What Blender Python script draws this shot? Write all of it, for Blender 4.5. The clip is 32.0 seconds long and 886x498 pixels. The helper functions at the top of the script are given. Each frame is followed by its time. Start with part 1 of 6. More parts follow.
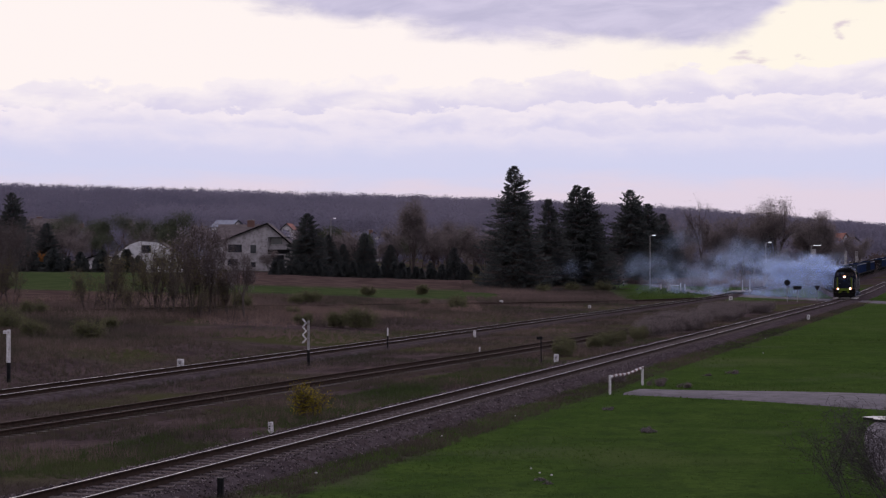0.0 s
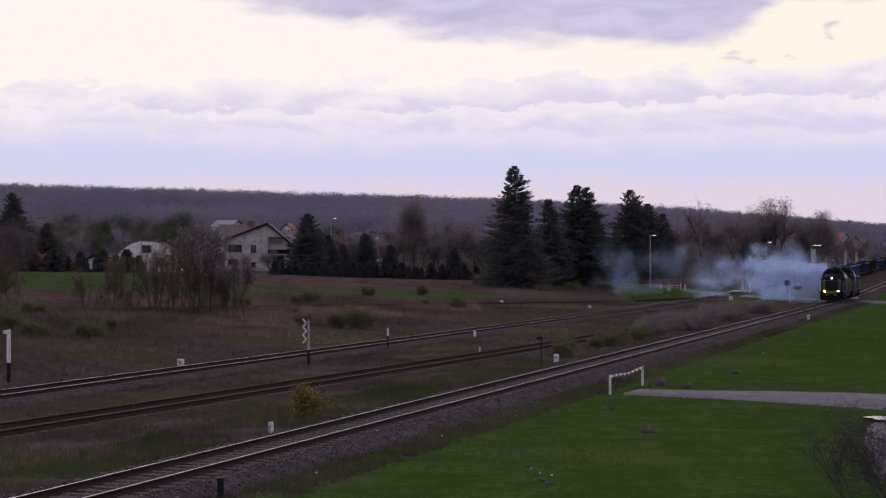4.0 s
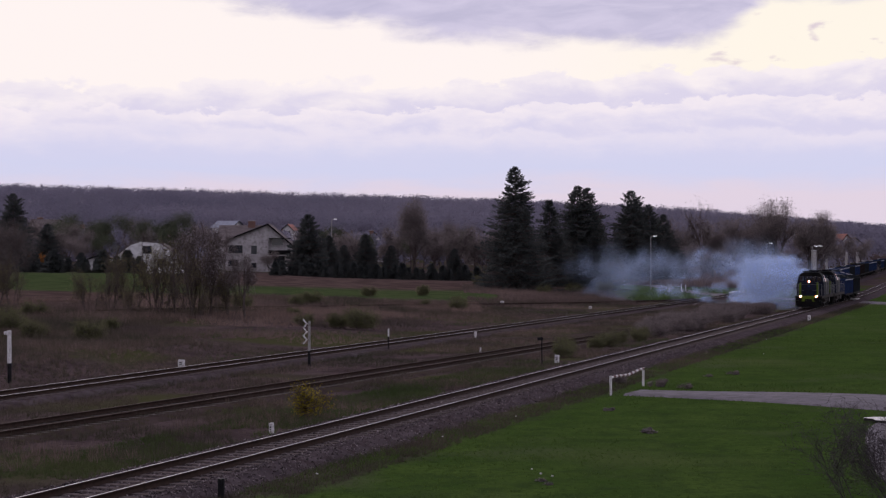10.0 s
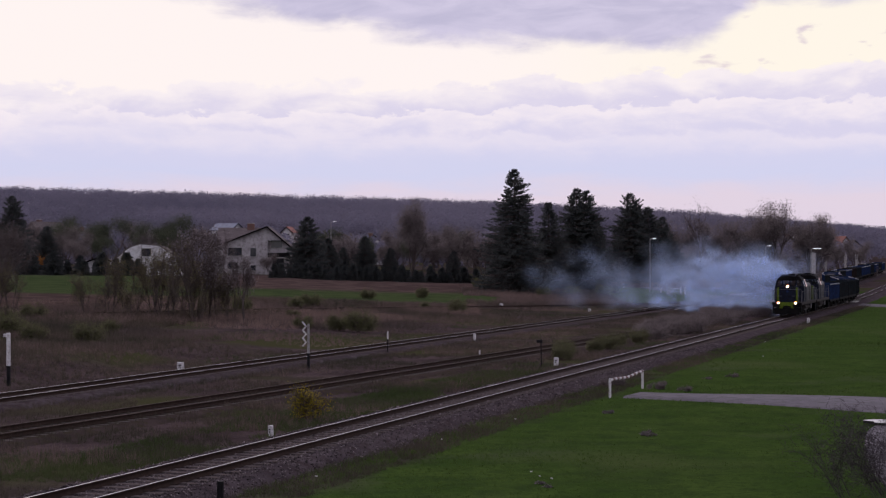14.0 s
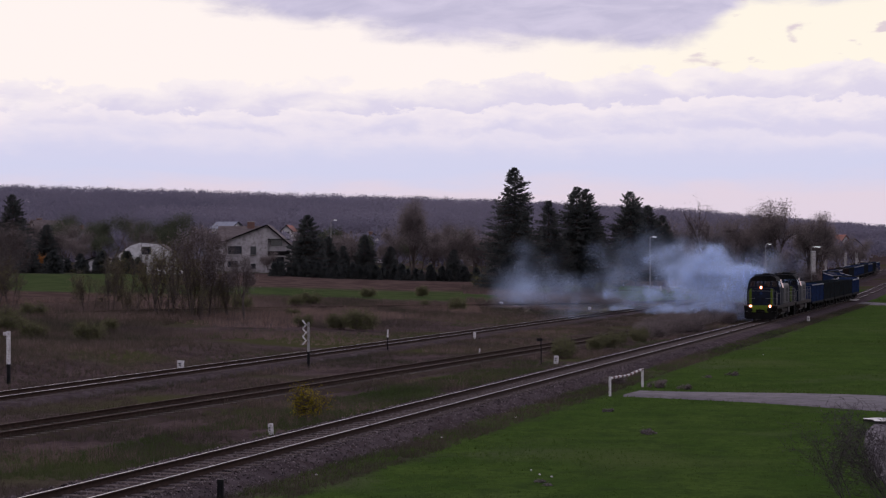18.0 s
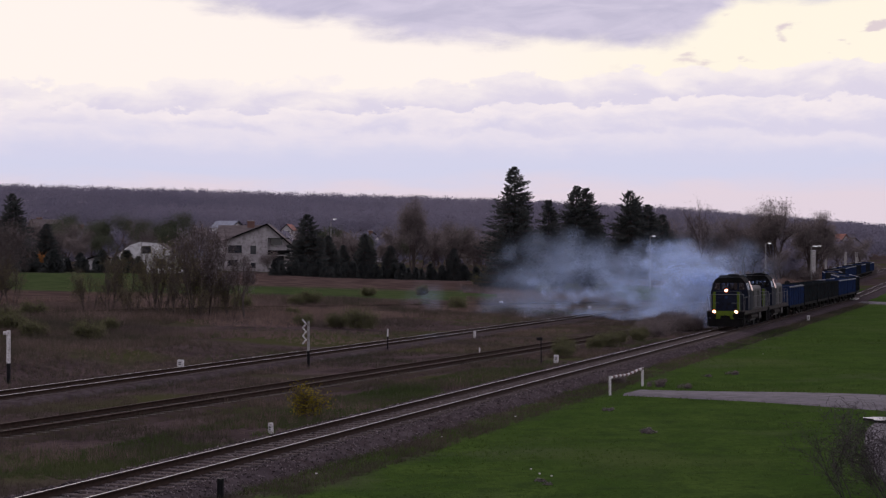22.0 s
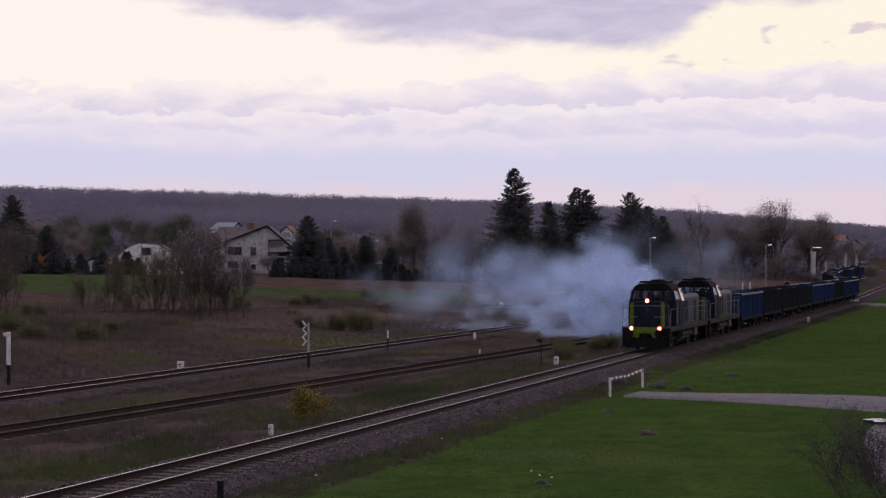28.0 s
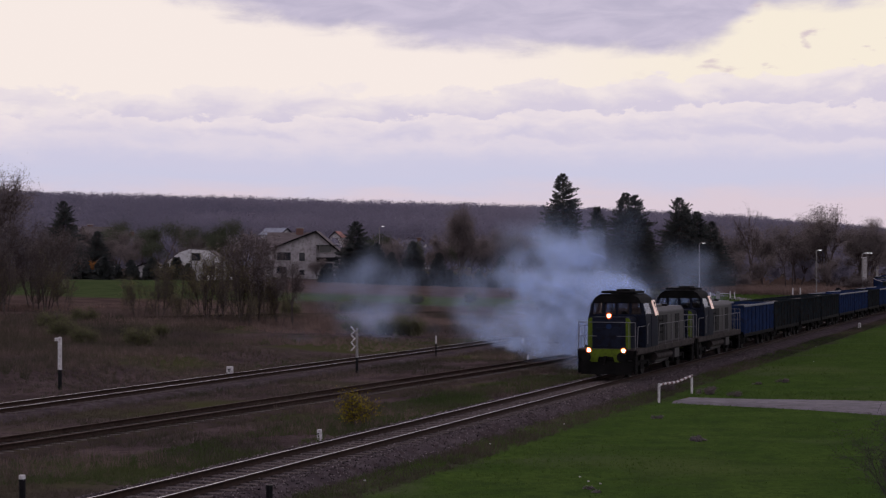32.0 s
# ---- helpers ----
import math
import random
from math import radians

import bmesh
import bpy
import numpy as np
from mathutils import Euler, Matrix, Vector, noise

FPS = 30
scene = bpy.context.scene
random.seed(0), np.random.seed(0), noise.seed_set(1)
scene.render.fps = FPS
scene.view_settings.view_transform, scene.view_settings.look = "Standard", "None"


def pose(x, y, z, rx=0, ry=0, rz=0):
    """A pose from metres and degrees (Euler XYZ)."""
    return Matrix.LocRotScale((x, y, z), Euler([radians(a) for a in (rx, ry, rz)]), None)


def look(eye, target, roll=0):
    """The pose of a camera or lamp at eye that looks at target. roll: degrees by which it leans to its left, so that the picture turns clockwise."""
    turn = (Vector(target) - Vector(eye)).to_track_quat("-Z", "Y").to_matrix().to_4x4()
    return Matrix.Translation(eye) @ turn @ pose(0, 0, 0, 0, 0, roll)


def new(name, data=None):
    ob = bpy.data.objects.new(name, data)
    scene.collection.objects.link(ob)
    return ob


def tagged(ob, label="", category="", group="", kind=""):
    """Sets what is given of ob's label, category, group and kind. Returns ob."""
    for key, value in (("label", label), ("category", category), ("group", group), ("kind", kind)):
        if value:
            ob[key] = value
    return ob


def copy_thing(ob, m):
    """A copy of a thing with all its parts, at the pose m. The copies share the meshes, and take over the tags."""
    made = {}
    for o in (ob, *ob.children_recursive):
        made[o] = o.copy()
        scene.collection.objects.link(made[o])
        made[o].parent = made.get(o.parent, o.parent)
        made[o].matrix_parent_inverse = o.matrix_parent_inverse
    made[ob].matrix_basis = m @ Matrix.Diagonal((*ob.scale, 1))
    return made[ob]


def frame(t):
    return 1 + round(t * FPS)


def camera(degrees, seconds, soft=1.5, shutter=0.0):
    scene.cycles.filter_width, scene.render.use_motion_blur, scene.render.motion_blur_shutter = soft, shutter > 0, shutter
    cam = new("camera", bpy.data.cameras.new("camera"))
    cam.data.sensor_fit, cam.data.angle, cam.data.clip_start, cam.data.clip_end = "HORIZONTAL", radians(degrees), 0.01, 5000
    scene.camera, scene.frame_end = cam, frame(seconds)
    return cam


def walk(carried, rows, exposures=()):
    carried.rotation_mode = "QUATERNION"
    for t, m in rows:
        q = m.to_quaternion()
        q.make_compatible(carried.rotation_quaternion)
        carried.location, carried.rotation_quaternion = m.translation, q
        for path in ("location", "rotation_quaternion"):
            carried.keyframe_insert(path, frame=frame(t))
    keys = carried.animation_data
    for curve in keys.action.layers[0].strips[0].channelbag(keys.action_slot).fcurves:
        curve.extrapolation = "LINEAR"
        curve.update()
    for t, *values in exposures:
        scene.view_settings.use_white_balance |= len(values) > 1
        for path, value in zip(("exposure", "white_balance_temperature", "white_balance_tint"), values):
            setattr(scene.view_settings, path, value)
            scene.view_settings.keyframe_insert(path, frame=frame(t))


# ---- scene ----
# The eye stands on a high bank; heading turns to the left are positive, tilt downwards is positive.
LENS = 30.8
EYE = (0.0, 0.0, 5.8)
TILT = 0.423
TURNS = (
    (0, 0.000, 0.028), (0.5, 0.000, 0.032), (1, 0.001, 0.000), (1.5, 0.000, 0.004), (2, 0.008, 0.063),
    (2.5, 0.000, 0.064), (3, 0.004, 0.035), (3.5, 0.004, 0.033), (5.5, 0.006, 0.004), (6, 0.001, 0.027),
    (6.5, 0.005, 0.009), (7, 0.003, 0.032), (7.5, 0.002, 0.007), (8, 0.003, 0.002), (8.5, 0.013, 0.005),
    (9, 0.024, -0.023), (9.5, 0.000, 0.004), (10, 0.027, 0.001), (10.5, 0.030, -0.027), (11, 0.028, -0.006),
    (11.5, 0.030, 0.005), (12, 0.030, -0.029), (12.5, 0.030, -0.028), (13, 0.029, -0.027),
    (13.5, -0.000, -0.059), (14, -0.000, -0.088), (14.5, -0.003, -0.088), (16.5, 0.000, -0.054),
    (17, -0.000, -0.029), (17.5, -0.000, -0.029), (18, -0.000, -0.030), (18.5, 0.000, 0.004), (19, 0.000, 0.002),
    (19.5, 0.000, -0.004), (20, 0.000, 0.003), (20.5, 0.000, 0.015), (21, -0.001, 0.003), (21.5, 0.000, 0.001),
    (22, -0.000, 0.000), (22.5, 0.000, 0.004), (23, 0.000, 0.004), (23.5, 0.000, -0.024), (24, 0.000, -0.024),
    (24.5, 0.000, -0.002), (25, 0.000, -0.003), (25.5, 0.000, 0.003), (27.5, 0.001, -0.032), (28, 0.002, -0.057),
    (28.5, 0.030, -0.119), (29, 0.060, -0.180), (29.5, 0.060, -0.151), (30, 0.087, -0.154),
    (30.5, 0.120, -0.148), (30.6, 0.186, -0.147), (30.7, 0.368, -0.150), (30.8, 0.850, -0.155), (30.9, 1.085, -0.156), (31, 1.077, -0.153), (31.3, 1.120, -0.180), (31.5, 1.196, -0.227), (31.6, 1.310, -0.230), (31.7, 1.555, -0.240), (31.8, 1.640, -0.245), (31.9, 1.690, -0.250), (32, 1.720, -0.251),)
cam = camera(LENS, 32.0, soft=1.25)
walk(cam, [(t, pose(*EYE, 90 + TILT - down, 0, left)) for t, left, down in TURNS], exposures=[(0, 0.0, 6500, 10), (16, 0.0, 6500, 10), (22, 0.0, 6700, 8), (27.5, 0.0, 6700, 9), (29, -0.09, 6750, 10), (32, -0.14, 6750, 10)])

# ---- world, sun ----
world = bpy.data.worlds.new("dusk")
scene.world = world
world.use_nodes = True
wn = world.node_tree.nodes
sky = wn.new("ShaderNodeTexSky")
sky.sky_type = "NISHITA"
sky.sun_disc = False
sky.sun_elevation = radians(16)
sky.sun_rotation = radians(-24)
wn["Background"].inputs[1].default_value = 0.15
deck = wn.new("ShaderNodeMix")  # most of the sky is covered by lavender cloud
deck.data_type = "RGBA"
deck.inputs["Factor"].default_value = 0.8
deck.inputs["B"].default_value = (5.3, 4.85, 5.95, 1)
world.node_tree.links.new(sky.outputs[0], deck.inputs["A"])
world.node_tree.links.new(deck.outputs["Result"], wn["Background"].inputs[0])
sun = new("sun", bpy.data.lights.new("sun", "SUN"))
sun.data.energy, sun.data.angle, sun.data.color = 0.5, radians(40), (1.0, 0.86, 0.76)
sun.matrix_world = look((0, 0, 0), (0.36, -0.80, -0.50))


# ---- materials ----
def ramp(nt, stops):
    r = nt.nodes.new("ShaderNodeValToRGB")
    e = r.color_ramp.elements
    while len(e) < len(stops):
        e.new(0.5)
    for k, (p, c) in zip(e, stops):
        k.position, k.color = p, (*c, 1)
    return r


def grain(nt, scale, detail=4.0, coord="Object", stretch=None):
    tc = nt.nodes.new("ShaderNodeTexCoord")
    n = nt.nodes.new("ShaderNodeTexNoise")
    n.inputs["Scale"].default_value, n.inputs["Detail"].default_value = scale, detail
    if stretch:
        m = nt.nodes.new("ShaderNodeMapping")
        m.inputs["Scale"].default_value = stretch
        nt.links.new(tc.outputs[coord], m.inputs[0])
        nt.links.new(m.outputs[0], n.inputs["Vector"])
    else:
        nt.links.new(tc.outputs[coord], n.inputs["Vector"])
    return n


def mat(name, a, b, scale=3.0, rough=0.8, metal=0.0, bump=0.2, fine=40.0, stretch=None, dirt=None, islands=None, through_light=0.0, spec=None):
    """Two-tone surface: broad stains from a to b, fine grain in the relief, optional dirt colour; islands adds a spread per loose piece."""
    m = bpy.data.materials.new(name)
    m.use_nodes = True
    nt = m.node_tree
    p = nt.nodes["Principled BSDF"]
    p.inputs["Roughness"].default_value, p.inputs["Metallic"].default_value = rough, metal
    if through_light or spec is not None:
        p.inputs["Specular IOR Level"].default_value = spec or 0.0
    n = grain(nt, scale, stretch=stretch)
    r = ramp(nt, [(0.32, a), (0.68, b)])
    nt.links.new(n.outputs["Fac"], r.inputs[0])
    out = r.outputs[0]
    f = grain(nt, fine)
    if dirt:
        mix = nt.nodes.new("ShaderNodeMix")
        mix.data_type = "RGBA"
        d = ramp(nt, [(0.48, (0, 0, 0)), (0.66, (1, 1, 1))])
        nt.links.new(grain(nt, scale * 2.7, 8.0).outputs["Fac"], d.inputs[0])
        nt.links.new(d.outputs[0], mix.inputs["Factor"])
        nt.links.new(out, mix.inputs["A"])
        mix.inputs["B"].default_value = (*dirt, 1)
        out = mix.outputs["Result"]
    if islands:
        g = nt.nodes.new("ShaderNodeNewGeometry")
        hs = nt.nodes.new("ShaderNodeHueSaturation")
        mr = nt.nodes.new("ShaderNodeMapRange")
        mr.inputs["To Min"].default_value, mr.inputs["To Max"].default_value = 1 - islands, 1 + islands
        nt.links.new(g.outputs["Random Per Island"], mr.inputs["Value"])
        nt.links.new(mr.outputs[0], hs.inputs["Value"])
        nt.links.new(out, hs.inputs["Color"])
        out = hs.outputs[0]
    nt.links.new(out, p.inputs["Base Color"])
    if bump:
        bp = nt.nodes.new("ShaderNodeBump")
        bp.inputs["Strength"].default_value, bp.inputs["Distance"].default_value = bump, 0.02
        nt.links.new(f.outputs["Fac"], bp.inputs["Height"])
        nt.links.new(bp.outputs[0], p.inputs["Normal"])
    if through_light:
        tr = nt.nodes.new("ShaderNodeBsdfTranslucent")
        ms = nt.nodes.new("ShaderNodeMixShader")
        ms.inputs[0].default_value = through_light
        nt.links.new(out, tr.inputs[0])
        nt.links.new(p.outputs[0], ms.inputs[1])
        nt.links.new(tr.outputs[0], ms.inputs[2])
        nt.links.new(ms.outputs[0], nt.nodes["Material Output"].inputs[0])
    return m


def glow(name, colour, strength):
    m = bpy.data.materials.new(name)
    m.use_nodes = True
    p = m.node_tree.nodes["Principled BSDF"]
    p.inputs["Base Color"].default_value = (*colour, 1)
    p.inputs["Emission Color"].default_value = (*colour, 1)
    p.inputs["Emission Strength"].default_value = strength
    return m


M = {
    "ballast": mat("ballast", (0.044, 0.035, 0.039), (0.088, 0.071, 0.076), 1.2, 0.95, bump=1.0, fine=22, dirt=(0.046, 0.034, 0.034), spec=0.0),
    "old_ballast": mat("old_ballast", (0.036, 0.027, 0.026), (0.062, 0.046, 0.043), 0.9, 0.95, bump=1.0, fine=22, dirt=(0.045, 0.038, 0.024), spec=0.0),
    "stone": mat("stone", (0.065, 0.053, 0.056), (0.18, 0.152, 0.154), 6, 0.9, islands=0.7, spec=0.0),
    "sleeper": mat("sleeper", (0.080, 0.066, 0.064), (0.130, 0.110, 0.107), 3, 0.9, dirt=(0.075, 0.055, 0.048), spec=0.0),
    "wood_sleeper": mat("wood_sleeper", (0.034, 0.025, 0.022), (0.058, 0.042, 0.036), 3, 0.9),
    "rail_side": mat("rail_side", (0.022, 0.014, 0.011), (0.040, 0.024, 0.018), 6, 0.85, spec=0.1),
    "rail_top": mat("rail_top", (0.38, 0.36, 0.37), (0.48, 0.455, 0.46), 2, 0.33, 1.0, bump=0.05),
    "rust_top": mat("rust_top", (0.060, 0.042, 0.038), (0.095, 0.066, 0.058), 4, 0.7, spec=0.15),
    "asphalt": mat("asphalt", (0.105, 0.094, 0.108), (0.150, 0.134, 0.150), 0.7, 0.85, bump=0.5, fine=60, dirt=(0.085, 0.076, 0.08), spec=0.15),
    "white_paint": mat("white_paint", (0.50, 0.48, 0.49), (0.64, 0.62, 0.62), 4, 0.6, dirt=(0.34, 0.31, 0.29)),
    "dark_paint": mat("dark_paint", (0.008, 0.008, 0.009), (0.016, 0.015, 0.016), 4, 0.6, spec=0.08),
    "red_paint": mat("red_paint", (0.40, 0.05, 0.04), (0.5, 0.08, 0.06), 4, 0.6),
    "steel_grey": mat("steel_grey", (0.22, 0.21, 0.21), (0.32, 0.31, 0.31), 4, 0.55, 0.3, dirt=(0.15, 0.12, 0.1)),
    "concrete": mat("concrete", (0.33, 0.31, 0.30), (0.45, 0.43, 0.42), 2, 0.9, dirt=(0.22, 0.2, 0.18)),
    "bark": mat("bark", (0.066, 0.053, 0.050), (0.115, 0.092, 0.086), 5, 0.95, bump=0.6, spec=0.0),
    # paler and bluer than bare needles, to carry the haze in the colour
    "needles": mat("needles", (0.056, 0.062, 0.064), (0.098, 0.104, 0.098), 0.7, 0.85, bump=0, islands=0.25, through_light=0.4),
    # brown leaves greyed and lightened; the lilac lift paints in haze
    "brown_leaves": mat("brown_leaves", (0.150, 0.126, 0.126), (0.220, 0.184, 0.178), 0.6, 0.85, bump=0, islands=0.3, through_light=0.45),
    "grey_twigs": mat("grey_twigs", (0.19, 0.16, 0.165), (0.27, 0.23, 0.235), 0.6, 0.9, bump=0, islands=0.3, through_light=0.3),
    "olive_leaves": mat("olive_leaves", (0.13, 0.118, 0.062), (0.20, 0.176, 0.092), 0.6, 0.85, bump=0, islands=0.35, through_light=0.5),
    "moss_leaves": mat("moss_leaves", (0.105, 0.108, 0.056), (0.155, 0.150, 0.082), 0.6, 0.85, bump=0, islands=0.35, through_light=0.45),
    "green_leaves": mat("green_leaves", (0.060, 0.070, 0.048), (0.095, 0.108, 0.068), 0.6, 0.85, bump=0, islands=0.35, through_light=0.4),
    "yellow_leaves": mat("yellow_leaves", (0.20, 0.16, 0.022), (0.30, 0.23, 0.035), 0.9, 0.85, bump=0, islands=0.5, through_light=0.3),
    "orange_leaves": mat("orange_leaves", (0.20, 0.09, 0.03), (0.30, 0.14, 0.05), 0.9, 0.85, bump=0, islands=0.4, through_light=0.2),
    # bare twigs, lightened toward violet: distance haze is painted into this colour
    "hazed_forest": mat("hazed_forest", (0.160, 0.150, 0.205), (0.235, 0.216, 0.275), 0.012, 0.95, bump=0, islands=0.03, through_light=0.5),
    "grass_blades": mat("grass_blades", (0.052, 0.090, 0.022), (0.086, 0.126, 0.034), 0.5, 0.8, bump=0, islands=0.2, through_light=0.5),
    "dry_blades": mat("dry_blades", (0.076, 0.063, 0.054), (0.195, 0.138, 0.126), 0.06, 0.9, bump=0, islands=0.22, through_light=0.4),
    "weed_blades": mat("weed_blades", (0.042, 0.046, 0.030), (0.118, 0.090, 0.074), 0.06, 0.9, bump=0, islands=0.25, through_light=0.4),
    "reed_blades": mat("reed_blades", (0.160, 0.112, 0.098), (0.240, 0.170, 0.146), 0.1, 0.9, bump=0, islands=0.3, through_light=0.4),
    "plaster": mat("plaster", (0.31, 0.285, 0.29), (0.43, 0.40, 0.405), 0.6, 0.9, dirt=(0.23, 0.205, 0.21), spec=0.1),
    "white_wall": mat("white_wall", (0.5, 0.49, 0.5), (0.62, 0.6, 0.61), 0.6, 0.9, dirt=(0.36, 0.34, 0.34)),
    "roof_grey": mat("roof_grey", (0.095, 0.078, 0.078), (0.145, 0.12, 0.12), 0.8, 0.85, stretch=(1, 1, 4), spec=0.1),
    "roof_red": mat("roof_red", (0.20, 0.075, 0.055), (0.28, 0.11, 0.085), 0.8, 0.85),
    "roof_slate": mat("roof_slate", (0.17, 0.18, 0.23), (0.24, 0.25, 0.30), 0.8, 0.8, spec=0.2),
    "brick": mat("brick", (0.11, 0.058, 0.048), (0.15, 0.078, 0.062), 2, 0.9),
    "glass_dark": mat("glass_dark", (0.02, 0.022, 0.027), (0.03, 0.032, 0.038), 1, 0.06, bump=0),
    "navy": mat("navy", (0.009, 0.011, 0.021), (0.014, 0.017, 0.029), 1.5, 0.5, dirt=(0.010, 0.010, 0.014), bump=0.05, spec=0.03),
    "lime": mat("lime", (0.070, 0.106, 0.009), (0.094, 0.134, 0.012), 2, 0.5, dirt=(0.055, 0.078, 0.010), bump=0.05, spec=0.1),
    "loco_grey": mat("loco_grey", (0.027, 0.025, 0.027), (0.048, 0.044, 0.047), 1.5, 0.5, dirt=(0.028, 0.025, 0.025), bump=0.05, spec=0.2),
    "soot": mat("soot", (0.005, 0.005, 0.005), (0.012, 0.011, 0.011), 2, 0.7, spec=0.03),
    "wheel": mat("wheel", (0.012, 0.011, 0.010), (0.024, 0.021, 0.020), 4, 0.6, 0.2, spec=0.15),
    "wagon_blue": mat("wagon_blue", (0.013, 0.023, 0.062), (0.020, 0.034, 0.088), 1.2, 0.6, dirt=(0.017, 0.020, 0.036), bump=0.1, spec=0.0),
    "wagon_dark": mat("wagon_dark", (0.012, 0.016, 0.020), (0.021, 0.025, 0.028), 1.2, 0.65, dirt=(0.018, 0.014, 0.012), bump=0.1, spec=0.0),
    "wagon_brown": mat("wagon_brown", (0.016, 0.012, 0.011), (0.026, 0.019, 0.017), 1.2, 0.65, dirt=(0.014, 0.012, 0.011), bump=0.1, spec=0.0),
    "rail_cap": mat("rail_cap", (0.085, 0.09, 0.115), (0.13, 0.135, 0.165), 2, 0.5),
    "coal": mat("coal", (0.035, 0.03, 0.028), (0.08, 0.07, 0.065), 2, 0.9, bump=1.0, fine=8),
    # metal in place of glass, its peach colour painted for the reflected sunset
    "dusk_tinted_mirror": mat("dusk_tinted_mirror", (0.80, 0.56, 0.44), (0.88, 0.64, 0.50), 0.6, 0.22, 1.0, bump=0),
    "tuft_blades": mat("tuft_blades", (0.046, 0.066, 0.026), (0.080, 0.096, 0.040), 0.25, 0.8, bump=0, islands=0.35, through_light=0.45),
    "faded_red": mat("faded_red", (0.085, 0.035, 0.035), (0.13, 0.055, 0.052), 6, 0.7),
    "near_bark": mat("near_bark", (0.045, 0.038, 0.040), (0.080, 0.069, 0.073), 5, 0.95, bump=0.3, spec=0.0),
    "lamp_glow": glow("lamp_glow", (1.0, 0.66, 0.40), 60.0),
    # orange emission that imitates the bloom round the headlamps
    "halo_glow": glow("halo_glow", (1.0, 0.16, 0.05), 0.6),
    "sill_brown": mat("sill_brown", (0.036, 0.030, 0.029), (0.066, 0.055, 0.052), 1.5, 0.7, dirt=(0.022, 0.019, 0.018), spec=0.05),
    "hand_steel": mat("hand_steel", (0.13, 0.128, 0.14), (0.20, 0.195, 0.21), 4, 0.6, bump=0.0, spec=0.2),
    "street_glow": glow("street_glow", (0.95, 0.95, 1.0), 1.2),
}


def clear_glass():
    m = bpy.data.materials.new("clear_glass")
    m.use_nodes = True
    nt = m.node_tree
    nt.nodes.clear()
    t, g, mix, o = (nt.nodes.new("ShaderNode" + k) for k in ("BsdfTransparent", "BsdfGlossy", "MixShader", "OutputMaterial"))
    t.inputs[0].default_value = (0.72, 0.78, 0.82, 1)
    g.inputs["Roughness"].default_value = 0.04
    mix.inputs[0].default_value = 0.24
    nt.links.new(t.outputs[0], mix.inputs[1])
    nt.links.new(g.outputs[0], mix.inputs[2])
    nt.links.new(mix.outputs[0], o.inputs[0])
    return m


M["glass"] = clear_glass()


# ---- building helpers ----
def link_mesh(name, verts, tris, material):
    """One mesh from arrays of corners and triangles."""
    verts, tris = np.asarray(verts, np.float32), np.asarray(tris, np.int32)
    me = bpy.data.meshes.new(name)
    me.vertices.add(len(verts))
    me.vertices.foreach_set("co", verts.ravel())
    me.loops.add(tris.size)
    me.loops.foreach_set("vertex_index", tris.ravel())
    me.polygons.add(len(tris))
    me.polygons.foreach_set("loop_start", np.arange(0, tris.size, 3, dtype=np.int32))
    me.update(calc_edges=True)
    me.materials.append(material)
    return me


def part(name, bm, material, parent=None, label="", smooth=False):
    me = bpy.data.meshes.new(name)
    bm.to_mesh(me)
    bm.free()
    me.materials.append(material)
    if smooth:
        me.polygons.foreach_set("use_smooth", [True] * len(me.polygons))
    ob = new(name, me)
    ob.parent = parent
    if label:
        tagged(ob, label)
    return ob


def shared(name, me, parent, m=None):
    ob = new(name, me)
    ob.parent = parent
    if m is not None:
        ob.matrix_basis = m
    return ob


def thing(name, m, label, category, group="", kind=""):
    ob = new(name)
    ob.matrix_basis = m
    return tagged(ob, label, category, group, kind)


def block(bm, c, s, bevel=0.0, m=None):
    r = bmesh.ops.create_cube(bm, size=1.0)
    vs = r["verts"]
    bmesh.ops.scale(bm, vec=s, verts=vs)
    if bevel:
        es = list({e for v in vs for e in v.link_edges})
        r = bmesh.ops.bevel(bm, geom=es, offset=bevel, segments=2, affect="EDGES", profile=0.6)
        vs = list({v for v in r["verts"]} | {v for v in vs if v.is_valid})
    if m is not None:
        bmesh.ops.transform(bm, matrix=m, verts=vs)
    bmesh.ops.translate(bm, vec=c, verts=vs)
    return bm


def box(c, s, bevel=0.0, m=None):
    return block(bmesh.new(), c, s, bevel, m)


def rod(bm, a, b, ra, rb=None, n=8):
    a, b = Vector(a), Vector(b)
    rb = ra if rb is None else rb
    turn = (b - a).to_track_quat("Z", "Y").to_matrix()
    rings = [[bm.verts.new(p + turn @ Vector((r * math.cos(k * 2 * math.pi / n), r * math.sin(k * 2 * math.pi / n), 0))) for k in range(n)]
             for p, r in ((a, ra), (b, rb))]
    for k in range(n):
        bm.faces.new((rings[0][k], rings[0][(k + 1) % n], rings[1][(k + 1) % n], rings[1][k]))
    bm.faces.new(rings[0][::-1])
    bm.faces.new(rings[1])
    return bm


def pipe(points, r, n=6):
    bm = bmesh.new()
    for a, b in zip(points, points[1:]):
        rod(bm, a, b, r, r, n)
    return bm


